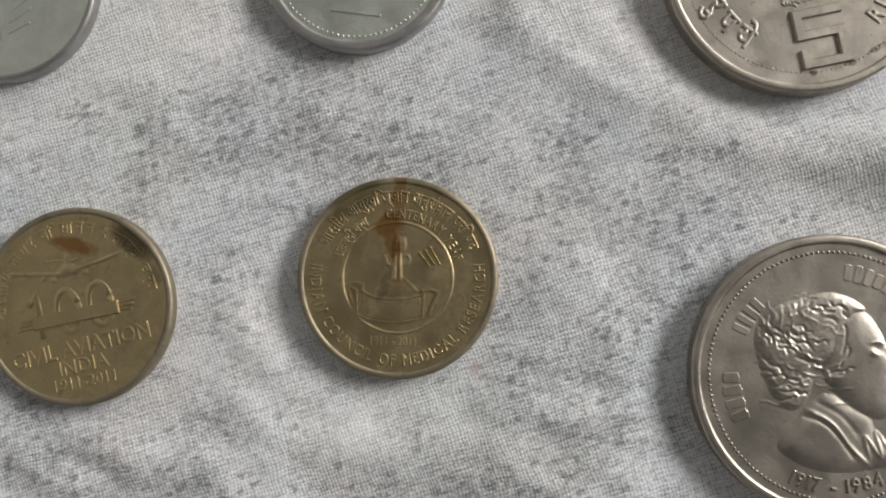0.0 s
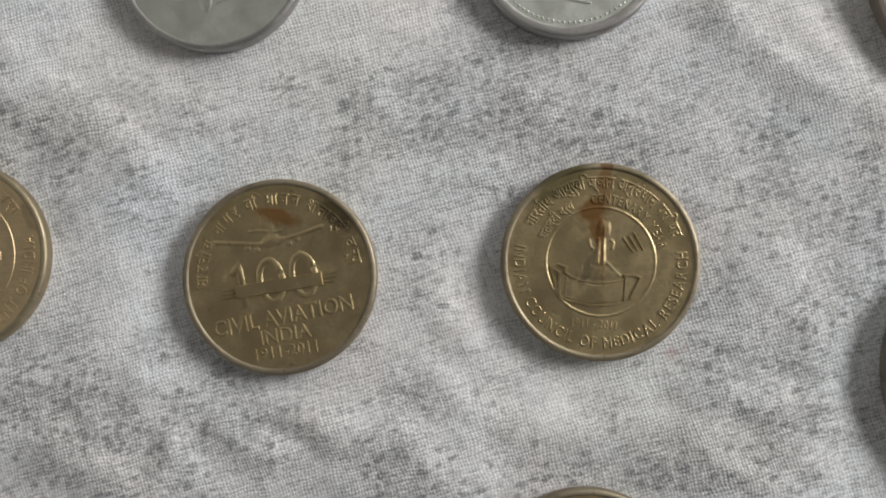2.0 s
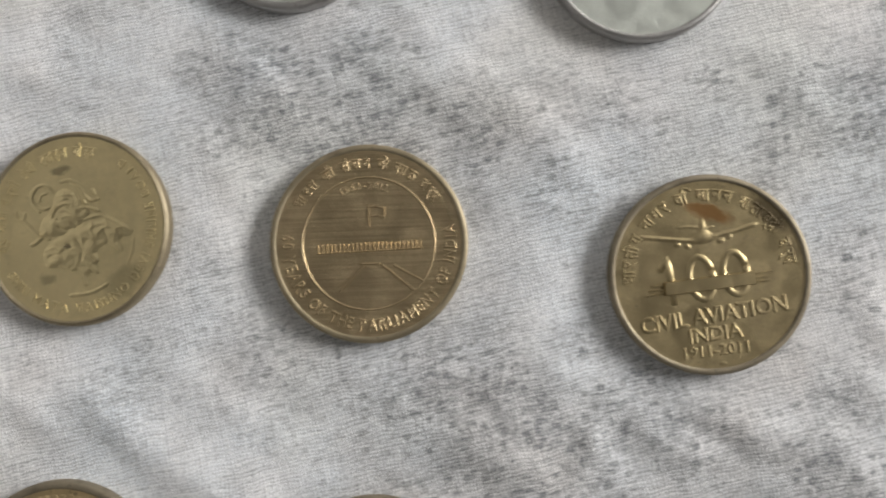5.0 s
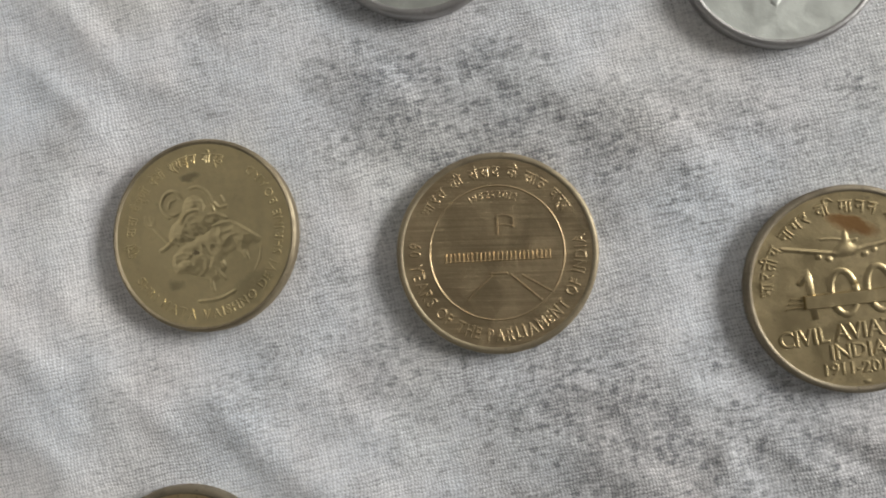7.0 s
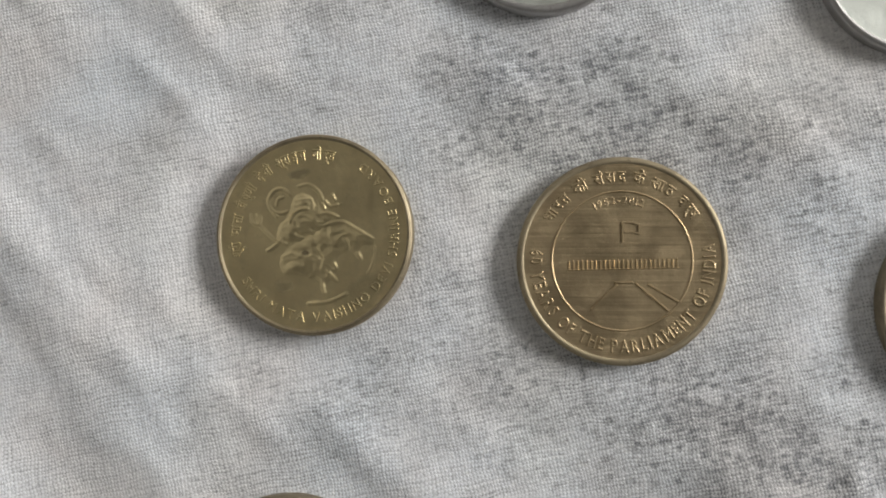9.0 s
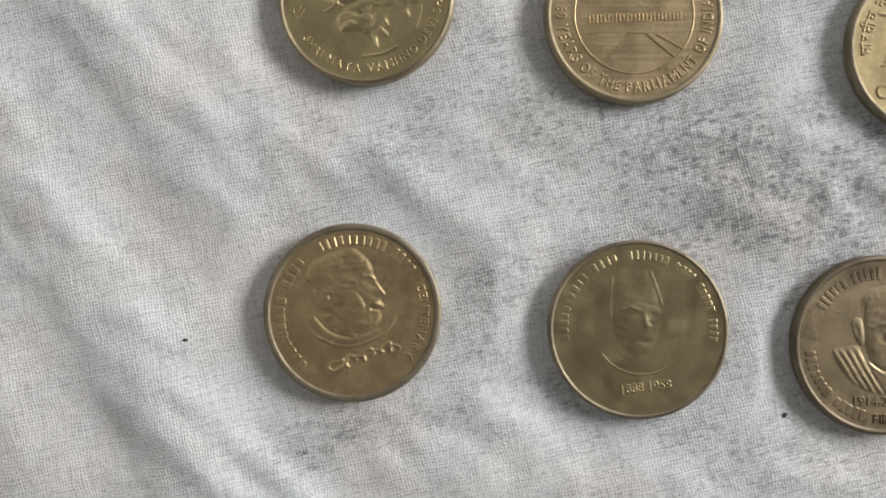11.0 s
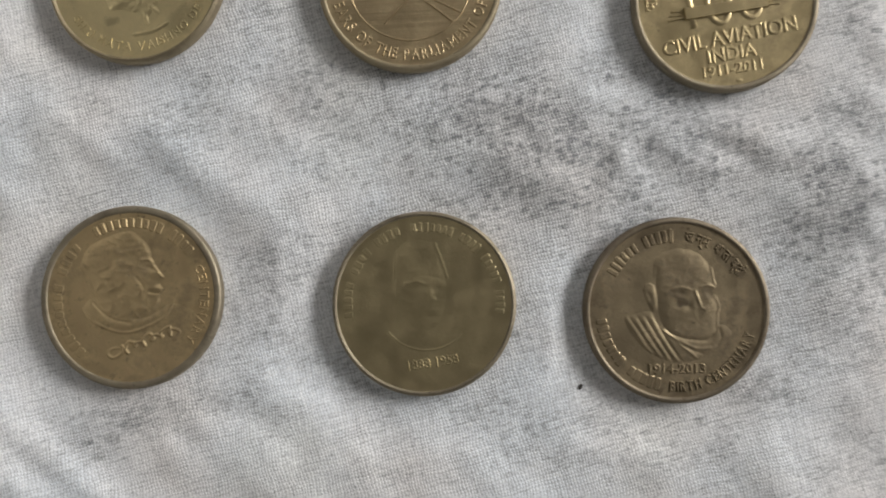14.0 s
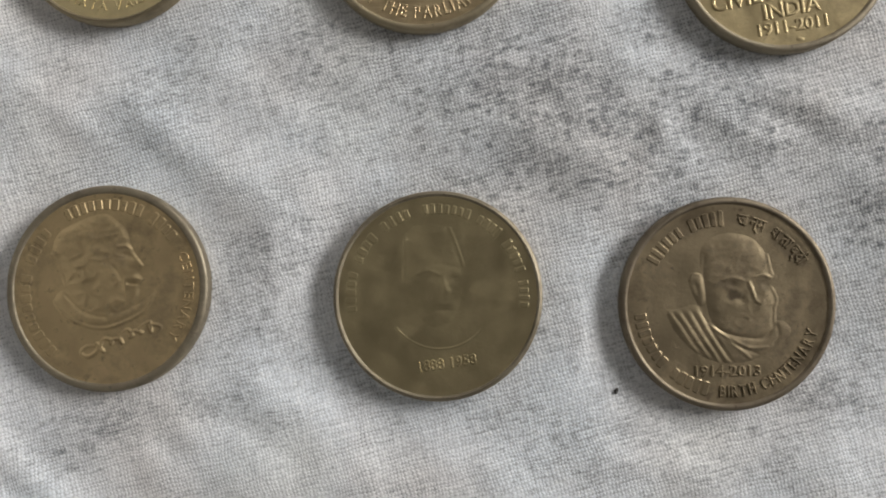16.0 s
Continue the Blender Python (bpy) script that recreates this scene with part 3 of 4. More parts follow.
# ---- the cloth ----
# soft folds: start, end, half width, height, in millimetres
FOLDS = [
    (30, 26, 75, 8, 5.0, 1.6), (18, 18, 62, 2, 4.0, -0.9), (22, 30, 40, 20, 3.0, 0.9), (60, 20, 85, 12, 4.0, 1.2),
    (-52, -33, -48, -19, 0.9, 0.8), (-47, -19, -35, -27, 1.2, 1.0), (-48, -22, -38, -31, 0.9, -0.5), (-49, -24, -42, -34, 1.0, 0.8), (-45, -17, -30, -24, 1.1, -0.4), (-44, -16, -28, -20, 2.2, 1.7), (-32, -24, -14, -33, 4.0, 1.5), (-26, -30, -10, -40, 3.0, -0.4),
    (-150, -8, -122, -36, 4.0, 1.3), (-156, -16, -130, -44, 4.0, -1.3), (-152, -34, -126, -70, 5.0, 1.5), (-160, -36, -138, -72, 4.0, -1.2),
    (-134, 30, -124, -6, 6.0, 0.9), (-142, 26, -130, -10, 5.0, -0.8), (-120, -24, -100, -28, 6.0, 0.3), (-98, -62, -52, -72, 6.0, 1.3),
    (-30, -58, -18, -78, 4.0, 1.5), (-22, -52, -8, -66, 4.0, -1.0), (-62, -24, -50, -33, 3.0, 0.9), (20, -22, 30, -36, 4.0, 1.0),
    (-20, -26, 16, -20, 5.0, 0.8), (-130, -60, -112, -80, 5.0, 1.4), (8, 26, 22, 44, 4.0, 0.9),
]
# where the faded print is kept: x, y, half length, half width, turn, strength
PRINTS = [
    (-6, 16, 20, 7, -18, 1.3), (-28, 17, 12, 7, -20, 0.7), (-58, 17, 10, 8, 0, 0.6), (-82, 13, 20, 7, -14, 1.3), (-60, -22, 17, 8, -18, 1.3),
    (-44, -21, 12, 7, -25, 1.0), (4, -27, 15, 6, -8, 1.2), (-22, -20, 10, 8, 0, 0.6), (32, 6, 14, 12, -35, 0.9), (21, -12, 10, 10, 0, 0.95), (22, 8, 11, 12, 0, 0.9), (-24, -30, 10, 11, -20, 0.9), (-16, -26, 9, 8, 0, 0.7),
    (-97, 22, 10, 6, -20, 0.8), (-113, -63, 9, 3, 24, 1.3), (-92, -16, 10, 6, 0, 0.4), (-56, 4, 5, 10, 0, 0.7), (66, 14, 10, 8, 0, 0.8),
    (-18, -6, 5, 9, 0, 0.4), (-20, -62, 6, 6, 0, 0.4), (-91, -38, 4, 8, 0, 0.6), (-58, -56, 5, 8, 0, 0.3),
]


# where it has worn off: x, y, half length, half width, strength
CLEAN = [(-60, 27, 13, 8, 0.8), (-142, 22, 24, 30, 1.2), (-138, -50, 24, 34, 1.2), (-85, -72, 45, 12, 1.0), (-32, 28, 11, 6, 0.9), (62, 27, 20, 6, 1.0), (-20, -76, 22, 14, 0.9), (-58, -2, 6, 10, 0.4), (16, -4, 6, 8, 0.3), (-106, 18, 8, 14, 0.5), (-92, -28, 10, 6, 0.6)]


def cloth_height(x, y):
    """Height of the cloth in millimetres; flat under the coins."""
    h = np.zeros_like(x)
    for ax, ay, bx, by, w, top in FOLDS:
        dx, dy = bx - ax, by - ay
        s = np.clip(((x - ax) * dx + (y - ay) * dy) / (dx * dx + dy * dy), -0.3, 1.3)
        d2 = (x - ax - s * dx) ** 2 + (y - ay - s * dy) ** 2
        h += 0.6 * top * np.exp(-d2 / (2 * w * w)) * np.clip(1.3 - np.abs(s - 0.5) * 1.3, 0, 1)
    for i in range(x.size):
        px, py = x.flat[i], y.flat[i]
        u, v = px * 0.82 - py * 0.57, px * 0.57 + py * 0.82
        h.flat[i] += 0.75 * noise.noise(Vector((u * 0.022, v * 0.055, 3.1))) + 0.42 * noise.noise(Vector((u * 0.06, v * 0.14, 8.4))) + 0.27 * noise.noise(Vector((u * 0.16, v * 0.34, 5.5))) + 0.36 * noise.noise(Vector((u * 0.05, v * 0.26, 9.5))) * (0.6 + noise.noise(Vector((px * 0.03, py * 0.03, 4.0)))) + 0.10 * noise.noise(Vector((u * 0.12, v * 0.6, 2.5))) + 0.07 * noise.noise(Vector((u * 0.5, v * 0.9, 1.5)))
    keep, tilt = np.ones_like(x), np.zeros_like(x)
    for k, (cx, cy) in PLACES.items():
        r = 15.5 if k in ("portrait", "five") else 11.5
        d = np.hypot(x - cx, y - cy)
        t = np.clip((d - r - 0.4) / 9.0, 0, 1)
        keep = np.minimum(keep, t * t * (3 - 2 * t))
        tilt += (LEANS.get(k, (0, 0))[0] * (x - cx) + LEANS.get(k, (0, 0))[1] * (y - cy)) * (1 - t * t * (3 - 2 * t))
    h = np.where(h < 0, h * 0.55, h) + 0.35
    return h * keep + tilt - 0.03


def axis(lo, a, b, hi, step):
    """Close steps between a and b, wider towards the ends."""
    left = a - (a - lo) * np.linspace(1, 0, 14, endpoint=False) ** 1.6
    right = b + (hi - b) * np.linspace(0, 1, 15)[1:] ** 1.6
    return np.concatenate([left, np.arange(a, b + step / 2, step), right])


def cloth():
    xs, ys = axis(-520, -172, 98, 420, 0.8), axis(-420, -100, 80, 380, 0.8)
    gx, gy = np.meshgrid(xs, ys)
    z = cloth_height(gx, gy)
    far = np.clip(np.maximum(np.maximum(-172 - gx, gx - 98), np.maximum(-100 - gy, gy - 80)) / 120, 0, 1)
    z = z * (1 - far) - 2.0 * far
    ny, nx = gx.shape
    co = np.stack([gx * MM, gy * MM, z * MM], -1).reshape(-1, 3)
    idx = np.arange(ny * nx).reshape(ny, nx)
    quads = np.stack([idx[:-1, :-1], idx[:-1, 1:], idx[1:, 1:], idx[1:, :-1]], -1).reshape(-1, 4)
    me = bpy.data.meshes.new("cotton_cloth")
    me.from_pydata(co.tolist(), [], quads.tolist())
    p = np.zeros_like(gx)
    for x, y, rx, ry, turn, k in PRINTS:
        c, s = math.cos(radians(turn)), math.sin(radians(turn))
        u, w = ((gx - x) * c + (gy - y) * s) / rx, (-(gx - x) * s + (gy - y) * c) / ry
        p = np.maximum(p, k * np.exp(-(u * u + w * w) * 0.7))
    for x, y, rx, ry, k in CLEAN:
        p = p - k * np.exp(-(((gx - x) / rx) ** 2 + ((gy - y) / ry) ** 2))
    att = me.attributes.new("print", "FLOAT", "POINT")
    att.data.foreach_set("value", p.reshape(-1).astype(np.float32))
    me.shade_smooth()
    me.materials.append(CLOTH)
    ob = tagged(new("cotton_cloth", me), "crumpled white cotton cloth with faded grey-blue speckled print", "cloth")
    th = ob.modifiers.new("thickness", "SOLIDIFY")
    th.thickness, th.offset = 0.5 * MM, -1
    return ob


cloth()

# ---- the coins ----
R5, T5 = 11.5, 1.8


def at(key):
    return PLACES[key]


def lean(key):
    """Turns, in degrees, that lay a coin into its hollow."""
    return math.degrees(LEANS[key][1]), -math.degrees(LEANS[key][0])


# medical research coin
c, f = coin("coin", "nickel-brass five rupee coin with rust stain and ringed emblem", *at("research"), 0.1, R5, T5, M_ICMR, edge=M_RIM_STAINED, size=1.004, lean=lean("research"))
part("inner_ring", ring(6.3, 0.4, f, 0.075), M_ICMR, c)
part("lettering", arc_text("CENTENARY YEAR", 7.3, 101, 14, 1.5, f), M_ICMR, c, "raised words CENTENARY YEAR")
part("lettering", arc_text("शताब्दी वर्ष", 7.3, 160, 118, 1.6, f), M_ICMR, c, "raised Hindi words")
part("lettering", arc_text("भारतीय आयुर्विज्ञान अनुसंधान परिषद", 9.3, 155, 20, 1.95, f), M_ICMR, c, "raised Hindi words round the rim")
part("lettering", arc_text("INDIAN COUNCIL OF MEDICAL RESEARCH", 9.35, 170, 370, 1.75, f, True, 0.13), M_ICMR, c, "worn raised words round the rim")
part("lettering", line_text("1911 - 2011", -0.5, -7.2, -2, 1.3, 5.2, f, 0.07), M_ICMR, c, "worn raised years")
bm = bmesh.new()
slab(bm, [(-4.3, -4.3), (-2.6, -4.9), (-0.8, -5.1), (1.2, -4.9), (2.9, -4.5), (2.8, -2.1), (1.2, -2.4), (-0.6, -2.55), (-2.4, -2.2), (-4.0, -1.5)], f, 0.06, 0.3)
stroke(bm, [(-4.1, -1.35), (-3.3, -1.9), (-2.2, -2.3), (-0.6, -2.5), (1.2, -2.4), (2.8, -2.0)], 0.3, f, 0.14)
stroke(bm, [(-4.6, -4.2), (-3.2, -4.75), (-0.8, -5.1), (1.2, -4.95), (3.0, -4.5)], 0.3, f, 0.14)
part("scroll", bm, M_ICMR, c, "raised blank ribbon scroll")
for pts in ([(-4.6, -4.2), (-4.7, -1.4), (-5.7, -0.9), (-5.2, -2.6), (-4.6, -4.2)], [(-5.7, -0.9), (-4.8, -0.5), (-3.9, -0.8), (-4.0, -1.4)], [(2.9, -4.4), (3.0, -1.8), (2.8, -1.4)], [(2.8, -1.5), (4.0, -1.4), (4.7, -1.7), (4.1, -3.0), (3.6, -4.2)]):
    bm = bmesh.new()
    stroke(bm, pts, 0.3, f, 0.15)
    part("scroll_end", bm, M_ICMR, c)
bm = sculpt([([(-2.8, -1.9), (-0.2, -2.3), (2.7, -1.8), (1.6, -0.9), (0.8, -0.3), (-0.9, -0.3), (-1.7, -1.0)], 0.08, 0.4),
             ([(-0.9, -0.6), (0.8, -0.6), (0.65, 1.0), (0.6, 3.0), (-0.6, 3.0), (-0.7, 1.0)], 0.09, 0.25),
             ([(-0.8, 2.9), (-0.6, 4.2), (0.0, 5.3), (0.5, 4.6), (1.0, 5.0), (1.2, 3.6), (0.9, 2.8)], 0.11, 0.3)],
            [(-0.2, 4.2, 0.4, 0.6, 0, 0.05), (0.8, 4.0, 0.4, 0.7, 0, 0.04)],
            [([(-0.35, -0.3), (-0.3, 2.8)], 0.14, 0.07), ([(0.3, -0.3), (0.35, 4.4)], 0.14, 0.06), ([(0.0, -0.2), (0.0, 2.6)], 0.12, -0.05),
             ([(-1.4, 2.6), (-1.2, 1.7), (-0.8, 1.4)], 0.2, 0.08), ([(1.0, 2.6), (1.4, 2.2), (1.2, 1.4)], 0.2, 0.08), ([(0.7, 0.0), (1.6, -0.9), (2.5, -1.7)], 0.2, 0.05), ([(-1.0, -0.3), (-1.8, -1.1), (-2.7, -1.7)], 0.16, 0.05)], z=f)
part("emblem", bm, M_ICMR, c, "worn raised pillar emblem")
for k in range(3):
    bm = bmesh.new()
    bar(bm, 2.5 + 0.6 * k, 2.9 + 0.35 * k, 3.7 + 0.6 * k, 1.3 + 0.1 * k, 0.2, f, 0.1)
    part("raised_line", bm, M_ICMR, c)

# civil aviation coin
c, f = coin("coin", "worn nickel-brass five rupee coin with raised aeroplane and rust mark", *at("aviation"), 2.7, R5, T5, M_AIR, edge=M_RIM, size=1.004, lean=lean("aviation"))
part("lettering", arc_text("भारतीय नागर विमानन शताब्दी वर्ष", 9.2, 190, 8, 2.0, f), M_AIR, c, "raised Hindi words round the rim")
def numeral(cx, cy, pts, width):
    bm = bmesh.new()
    m = pose(cx, cy, 0, 0, 0, 11)
    stroke(bm, [(m @ Vector((*q, 0)))[:2] for q in pts], width, f, 0.13, 0.5)
    part("numeral", smooth(bm), M_AIR, c, "worn raised numeral of the number 100")


numeral(-4.3, -1.1, [(-1.1, 1.5), (-0.1, 2.4), (0.0, 2.0), (0.0, -2.6)], 0.85)
for cx, cy in ((-0.9, -0.5), (2.9, 0.2)):
    numeral(cx, cy, [(1.35 * math.cos(a), 2.45 * math.sin(a)) for a in np.linspace(0.3, 2 * math.pi + 0.3, 25)], 0.8)
bm = bmesh.new()
d = Vector((math.cos(radians(9.2)), math.sin(radians(9.2))))
n = Vector((-d.y, d.x))
slab(bm, [tuple(Vector((0.05, -1.05)) + d * u + n * v) for u, v in ((-5.2, -0.8), (5.2, -0.8), (5.2, 0.8), (-5.2, 0.8))], f, 0.3, 0.16)
part("ribbon", bm, M_AIR, c, "raised plain ribbon across the number")
for s in (-1, 1):
    for k in (-1, 0, 1):
        bm = bmesh.new()
        p0 = Vector((0.05, -1.05)) + d * (5.3 * s) + n * (0.42 * k)
        p1 = p0 + d * (1.6 + 0.3 * k * s) * s + n * 0.12 * k
        bar(bm, p0.x, p0.y, p1.x, p1.y, 0.22, f, 0.14) if s > 0 else bar(bm, p1.x, p1.y, p0.x, p0.y, 0.22, f, 0.14)
        part("ribbon_tail", bm, M_AIR, c)
part("lettering", line_text("CIVIL AVIATION", 0.5, -4.6, 11.5, 2.5, 16.7, f, 0.17), M_AIR, c, "raised words CIVIL AVIATION")
part("lettering", line_text("INDIA", 0.8, -6.7, 10, 2.25, 6.1, f, 0.16), M_AIR, c, "raised word INDIA")
part("lettering", line_text("1911-2011", 0.9, -8.6, 9, 1.8, 7.4, f, 0.13), M_AIR, c, "worn raised years")
part("mint_mark", relief([(1.7, -10.1, 0.45, 0.26, 0, 0.05, 0)], f, 0.08), M_AIR, c)
bm = sculpt([([(-2.6, 3.3), (-1.9, 4.6), (-1.4, 5.0), (-1.15, 6.6), (-0.85, 6.6), (-0.3, 4.9), (0.8, 4.6), (0.9, 4.0), (-0.6, 3.4)], 0.16, 0.3)],
            [(-0.8, 4.2, 1.1, 0.6, 5, 0.06)],
            [([(-8.0, 4.0), (-5.0, 3.85), (-1.8, 3.75)], 0.22, 0.14), ([(0.3, 4.35), (2.6, 5.0), (5.3, 5.95)], 0.22, 0.14), ([(-3.7, 5.2), (-2.4, 5.35), (-1.3, 5.3)], 0.16, 0.08), ([(-0.6, 5.2), (0.4, 5.5)], 0.16, 0.08),
             ([(-4.0, 3.3), (-3.4, 3.3)], 0.3, 0.12), ([(-2.8, 3.1), (-2.3, 3.15)], 0.3, 0.12), ([(0.9, 3.8), (1.5, 3.95)], 0.3, 0.12), ([(1.9, 4.3), (2.4, 4.45)], 0.28, 0.1)], z=f)
part("aeroplane", bm, M_AIR, c, "small raised aeroplane relief")

# parliament coin
c, f = coin("coin", "scratched nickel-brass five rupee coin with raised building", *at("parliament"), 6.2, R5, T5, M_HOUSE, depth=0.15, edge=M_RIM_YELLOW, size=1.012, lean=lean("parliament"))
part("inner_ring", ring(7.65, 0.22, f, 0.1), M_HOUSE, c)
part("lettering", arc_text("60 YEARS OF THE PARLIAMENT OF INDIA", 9.4, 172, 372, 1.9, f, True), M_HOUSE, c, "raised words round the rim")
part("lettering", arc_text("भारत की संसद के साठ वर्ष", 9.35, 152, 30, 1.75, f), M_HOUSE, c, "raised Hindi words round the rim")
part("lettering", arc_text("1952-2012", 6.7, 118, 68, 1.15, f, False, 0.1), M_HOUSE, c, "worn raised years")
bm = bmesh.new()
bar(bm, -6.0, -1.05, 6.1, -0.75, 0.2, f, 0.05)
part("plinth", bm, M_HOUSE, c)
for k in range(25):
    bm = bmesh.new()
    x = -5.8 + 0.49 * k
    bar(bm, x, -0.95 + 0.025 * x, x, 0.1 + 0.025 * x, 0.24, f, 0.07)
    part("column", bm, M_HOUSE, c)
bm = bmesh.new()
stroke(bm, [(0.1, 2.0), (0.1, 4.2), (1.0, 4.25), (1.9, 4.0), (1.85, 3.0), (1.0, 3.2), (0.35, 3.1)], 0.24, f, 0.14)
part("flag", bm, M_HOUSE, c, "small raised flag outline")
for b in ((1.5, -2.5, 5.0, -5.5), (2.8, -2.6, 6.3, -4.6), (-0.6, -2.6, -3.4, -5.4), (1.2, -2.4, -0.8, -2.4)):
    bm = bmesh.new()
    bar(bm, *b, 0.26, f, 0.1)
    part("raised_line", bm, M_HOUSE, c)

# lion coin
c, f = coin("coin", "shiny yellow nickel-brass coin with raised lion and rider", *at("lion"), 6.2, R5, T5, M_LION, rim=0.6, edge=M_RIM_YELLOW, size=1.004, lean=lean("lion"))
part("lettering", arc_text("SHRI MATA VAISHNO DEVI SHRINE BOARD", 9.4, 212, 416, 1.45, f, True, 0.15), M_LION, c, "raised words round the rim")
part("lettering", arc_text("श्री माता वैष्णो देवी श्राइन बोर्ड", 9.2, 197, 74, 1.75, f), M_LION, c, "raised Hindi words round the rim")
bm = sculpt([([(-4.0, -3.4), (-3.6, -2.0), (-1.5, -0.6), (1.5, 1.0), (3.4, 1.5), (5.2, 0.7), (7.2, -0.6), (7.0, -1.3), (5.6, -1.2), (5.9, -2.6), (5.2, -2.9), (4.4, -1.9), (2.8, -2.6), (2.9, -3.8), (2.9, -5.3), (2.0, -5.2), (1.2, -6.6), (0.6, -5.2), (-0.6, -5.4), (-1.8, -4.6), (-3.4, -4.8)], 0.1, 0.5)],
            [(-1.6, -3.4, 1.6, 1.1, 15, 0.07), (2.4, -0.6, 2.6, 1.1, 8, 0.07), (5.2, -0.4, 0.9, 0.8, 0, 0.05), (-0.6, -2.1, 0.5, 0.45, 0, -0.1), (-2.4, -4.0, 0.7, 0.4, 0, 0.06)],
            [([(0.6, 0.8), (3.2, 1.4), (5.2, 0.5), (7.1, -0.6)], 0.22, 0.1), ([(5.2, -2.0), (5.7, -3.0)], 0.22, 0.08), ([(2.5, -3.2), (2.9, -4.0)], 0.2, 0.08), ([(1.9, -4.2), (2.9, -5.4)], 0.22, 0.08), ([(1.1, -5.3), (1.5, -6.8)], 0.22, 0.09),
             ([(-3.8, -4.9), (-2.0, -4.7), (0.4, -5.4), (1.2, -5.6)], 0.16, -0.08), ([(-3.6, -2.6), (-2.4, -2.2), (-1.4, -2.6)], 0.2, 0.07), ([(-3.2, -3.4), (-2.0, -3.0), (-1.0, -3.5)], 0.2, -0.06), ([(3.6, -0.2), (4.2, -1.4), (4.0, -2.2)], 0.2, -0.05), ([(0.2, -1.2), (1.0, -2.4), (0.8, -4.0)], 0.22, -0.06)], ((0, 1.4, 0.035),), z=f, gain=1.35)
part("raised_relief", bm, M_LION, c, "raised lion relief, plain form")
bm = sculpt([([(-4.4, -0.8), (-4.2, 1.0), (-3.0, 2.0), (-2.4, 4.4), (-1.2, 4.9), (0.4, 4.2), (1.2, 2.6), (2.2, 2.0), (1.4, 0.8), (0.4, -0.4), (-1.6, -1.0)], 0.1, 0.5)],
            [(-1.2, 3.9, 0.7, 0.8, 0, 0.08), (-0.8, 1.4, 1.7, 1.1, 10, 0.07), (-2.8, 0.0, 1.0, 0.8, 30, 0.05)],
            [([(-2.7, 1.2), (-2.3, 2.3), (-1.2, 2.9), (-0.4, 2.8)], 0.17, 0.1), ([(-4.2, 2.0), (-4.8, 2.6)], 0.17, 0.09), ([(1.3, 3.9), (2.0, 3.2), (3.0, 3.4)], 0.17, 0.12), ([(0.8, 2.3), (1.7, 2.4), (3.0, 1.9)], 0.18, 0.12), ([(2.2, 4.6), (2.6, 3.8)], 0.17, 0.1),
             ([(1.1, 3.6), (1.4, 2.8)], 0.17, 0.13), ([(-3.4, -0.4), (-4.8, -1.6), (-5.4, -1.8)], 0.2, 0.11), ([(-3.0, -1.2), (-4.2, -0.6)], 0.18, 0.09), ([(-0.2, 0.6), (0.8, 0.2), (1.8, 0.9)], 0.2, -0.06), ([(-2.0, 0.2), (-1.0, -0.2), (-0.2, 0.0)], 0.18, -0.06), ([(-0.2, 4.4), (0.3, 3.4), (0.1, 2.8)], 0.16, -0.06)], ((0, 1.0, 0.03),), z=f, gain=1.7)
part("raised_relief", bm, M_LION, c, "raised rider relief, plain form")
bm = sculpt([], (), [([(-2.9, 2.7), (-3.8, 2.4), (-4.9, 2.8), (-5.3, 3.9), (-4.7, 5.0), (-3.6, 5.2), (-2.7, 4.4)], 0.2, 0.13), ([(-3.4, 4.3), (-4.2, 4.0), (-4.3, 3.2)], 0.17, 0.09)], z=f)
part("raised_curl", bm, M_LION, c)
bm = sculpt([], (), [([(-1.9, 5.5), (-0.6, 5.7), (0.6, 4.9), (1.3, 3.5)], 0.18, 0.13)], z=f)
part("halo", bm, M_LION, c)
bm = sculpt([], (), [([(-0.6, -7.9), (2.1, -7.6), (4.2, -6.6)], 0.2, 0.13), ([(6.4, -4.6), (7.1, -2.8), (7.2, -1.2)], 0.16, 0.06)], z=f)
part("ground_line", bm, M_LION, c)
bm = sculpt([], (), [([(-6.3, 1.1), (-5.2, 0.0), (-4.2, -0.9)], 0.2, 0.12), ([(-6.2, 2.2), (-6.3, 1.2), (-7.1, 1.4), (-7.4, 2.4)], 0.17, 0.13), ([(-6.7, 2.4), (-6.4, 1.3)], 0.16, 0.11)], z=f)
part("raised_staff", bm, M_LION, c)

# large cupro-nickel portrait coin
c, f = coin("large_coin", "large grey cupro-nickel coin with raised profile bust", *at("portrait"), 0.1, 15.5, 2.5, M_NICKEL, rim=1.0, depth=0.28, reeds=180)
part("beading", beading(13.55, 150, 0.19, f), M_NICKEL, c, "ring of small raised beads")
part("lettering", arc_text("1917 - 1984", 12.0, 245, 294, 2.1, f, True, 0.22), M_NICKEL, c, "raised years")
arc_bars((6, 6), 11.4, 84, 10, 2.1, f, 0.2, M_NICKEL, c)
arc_bars((4,), 11.2, 156, 134, 2.2, f, 0.2, M_NICKEL, c)
arc_bars((4,), 11.2, 207, 178, 2.2, f, 0.2, M_NICKEL, c)
HAIR = [(-8.1, 6.1), (-6.4, 7.6), (-3.6, 8.4), (-0.4, 9.3), (2.1, 8.5), (3.9, 7.2), (2.4, 6.6), (1.0, 4.6), (0.4, 2.0), (-0.9, 1.4), (-2.2, 0.2), (-2.6, -1.9), (-3.9, -3.9), (-5.9, -3.7), (-7.1, -1.8), (-8.2, 1.3), (-8.7, 3.9)]
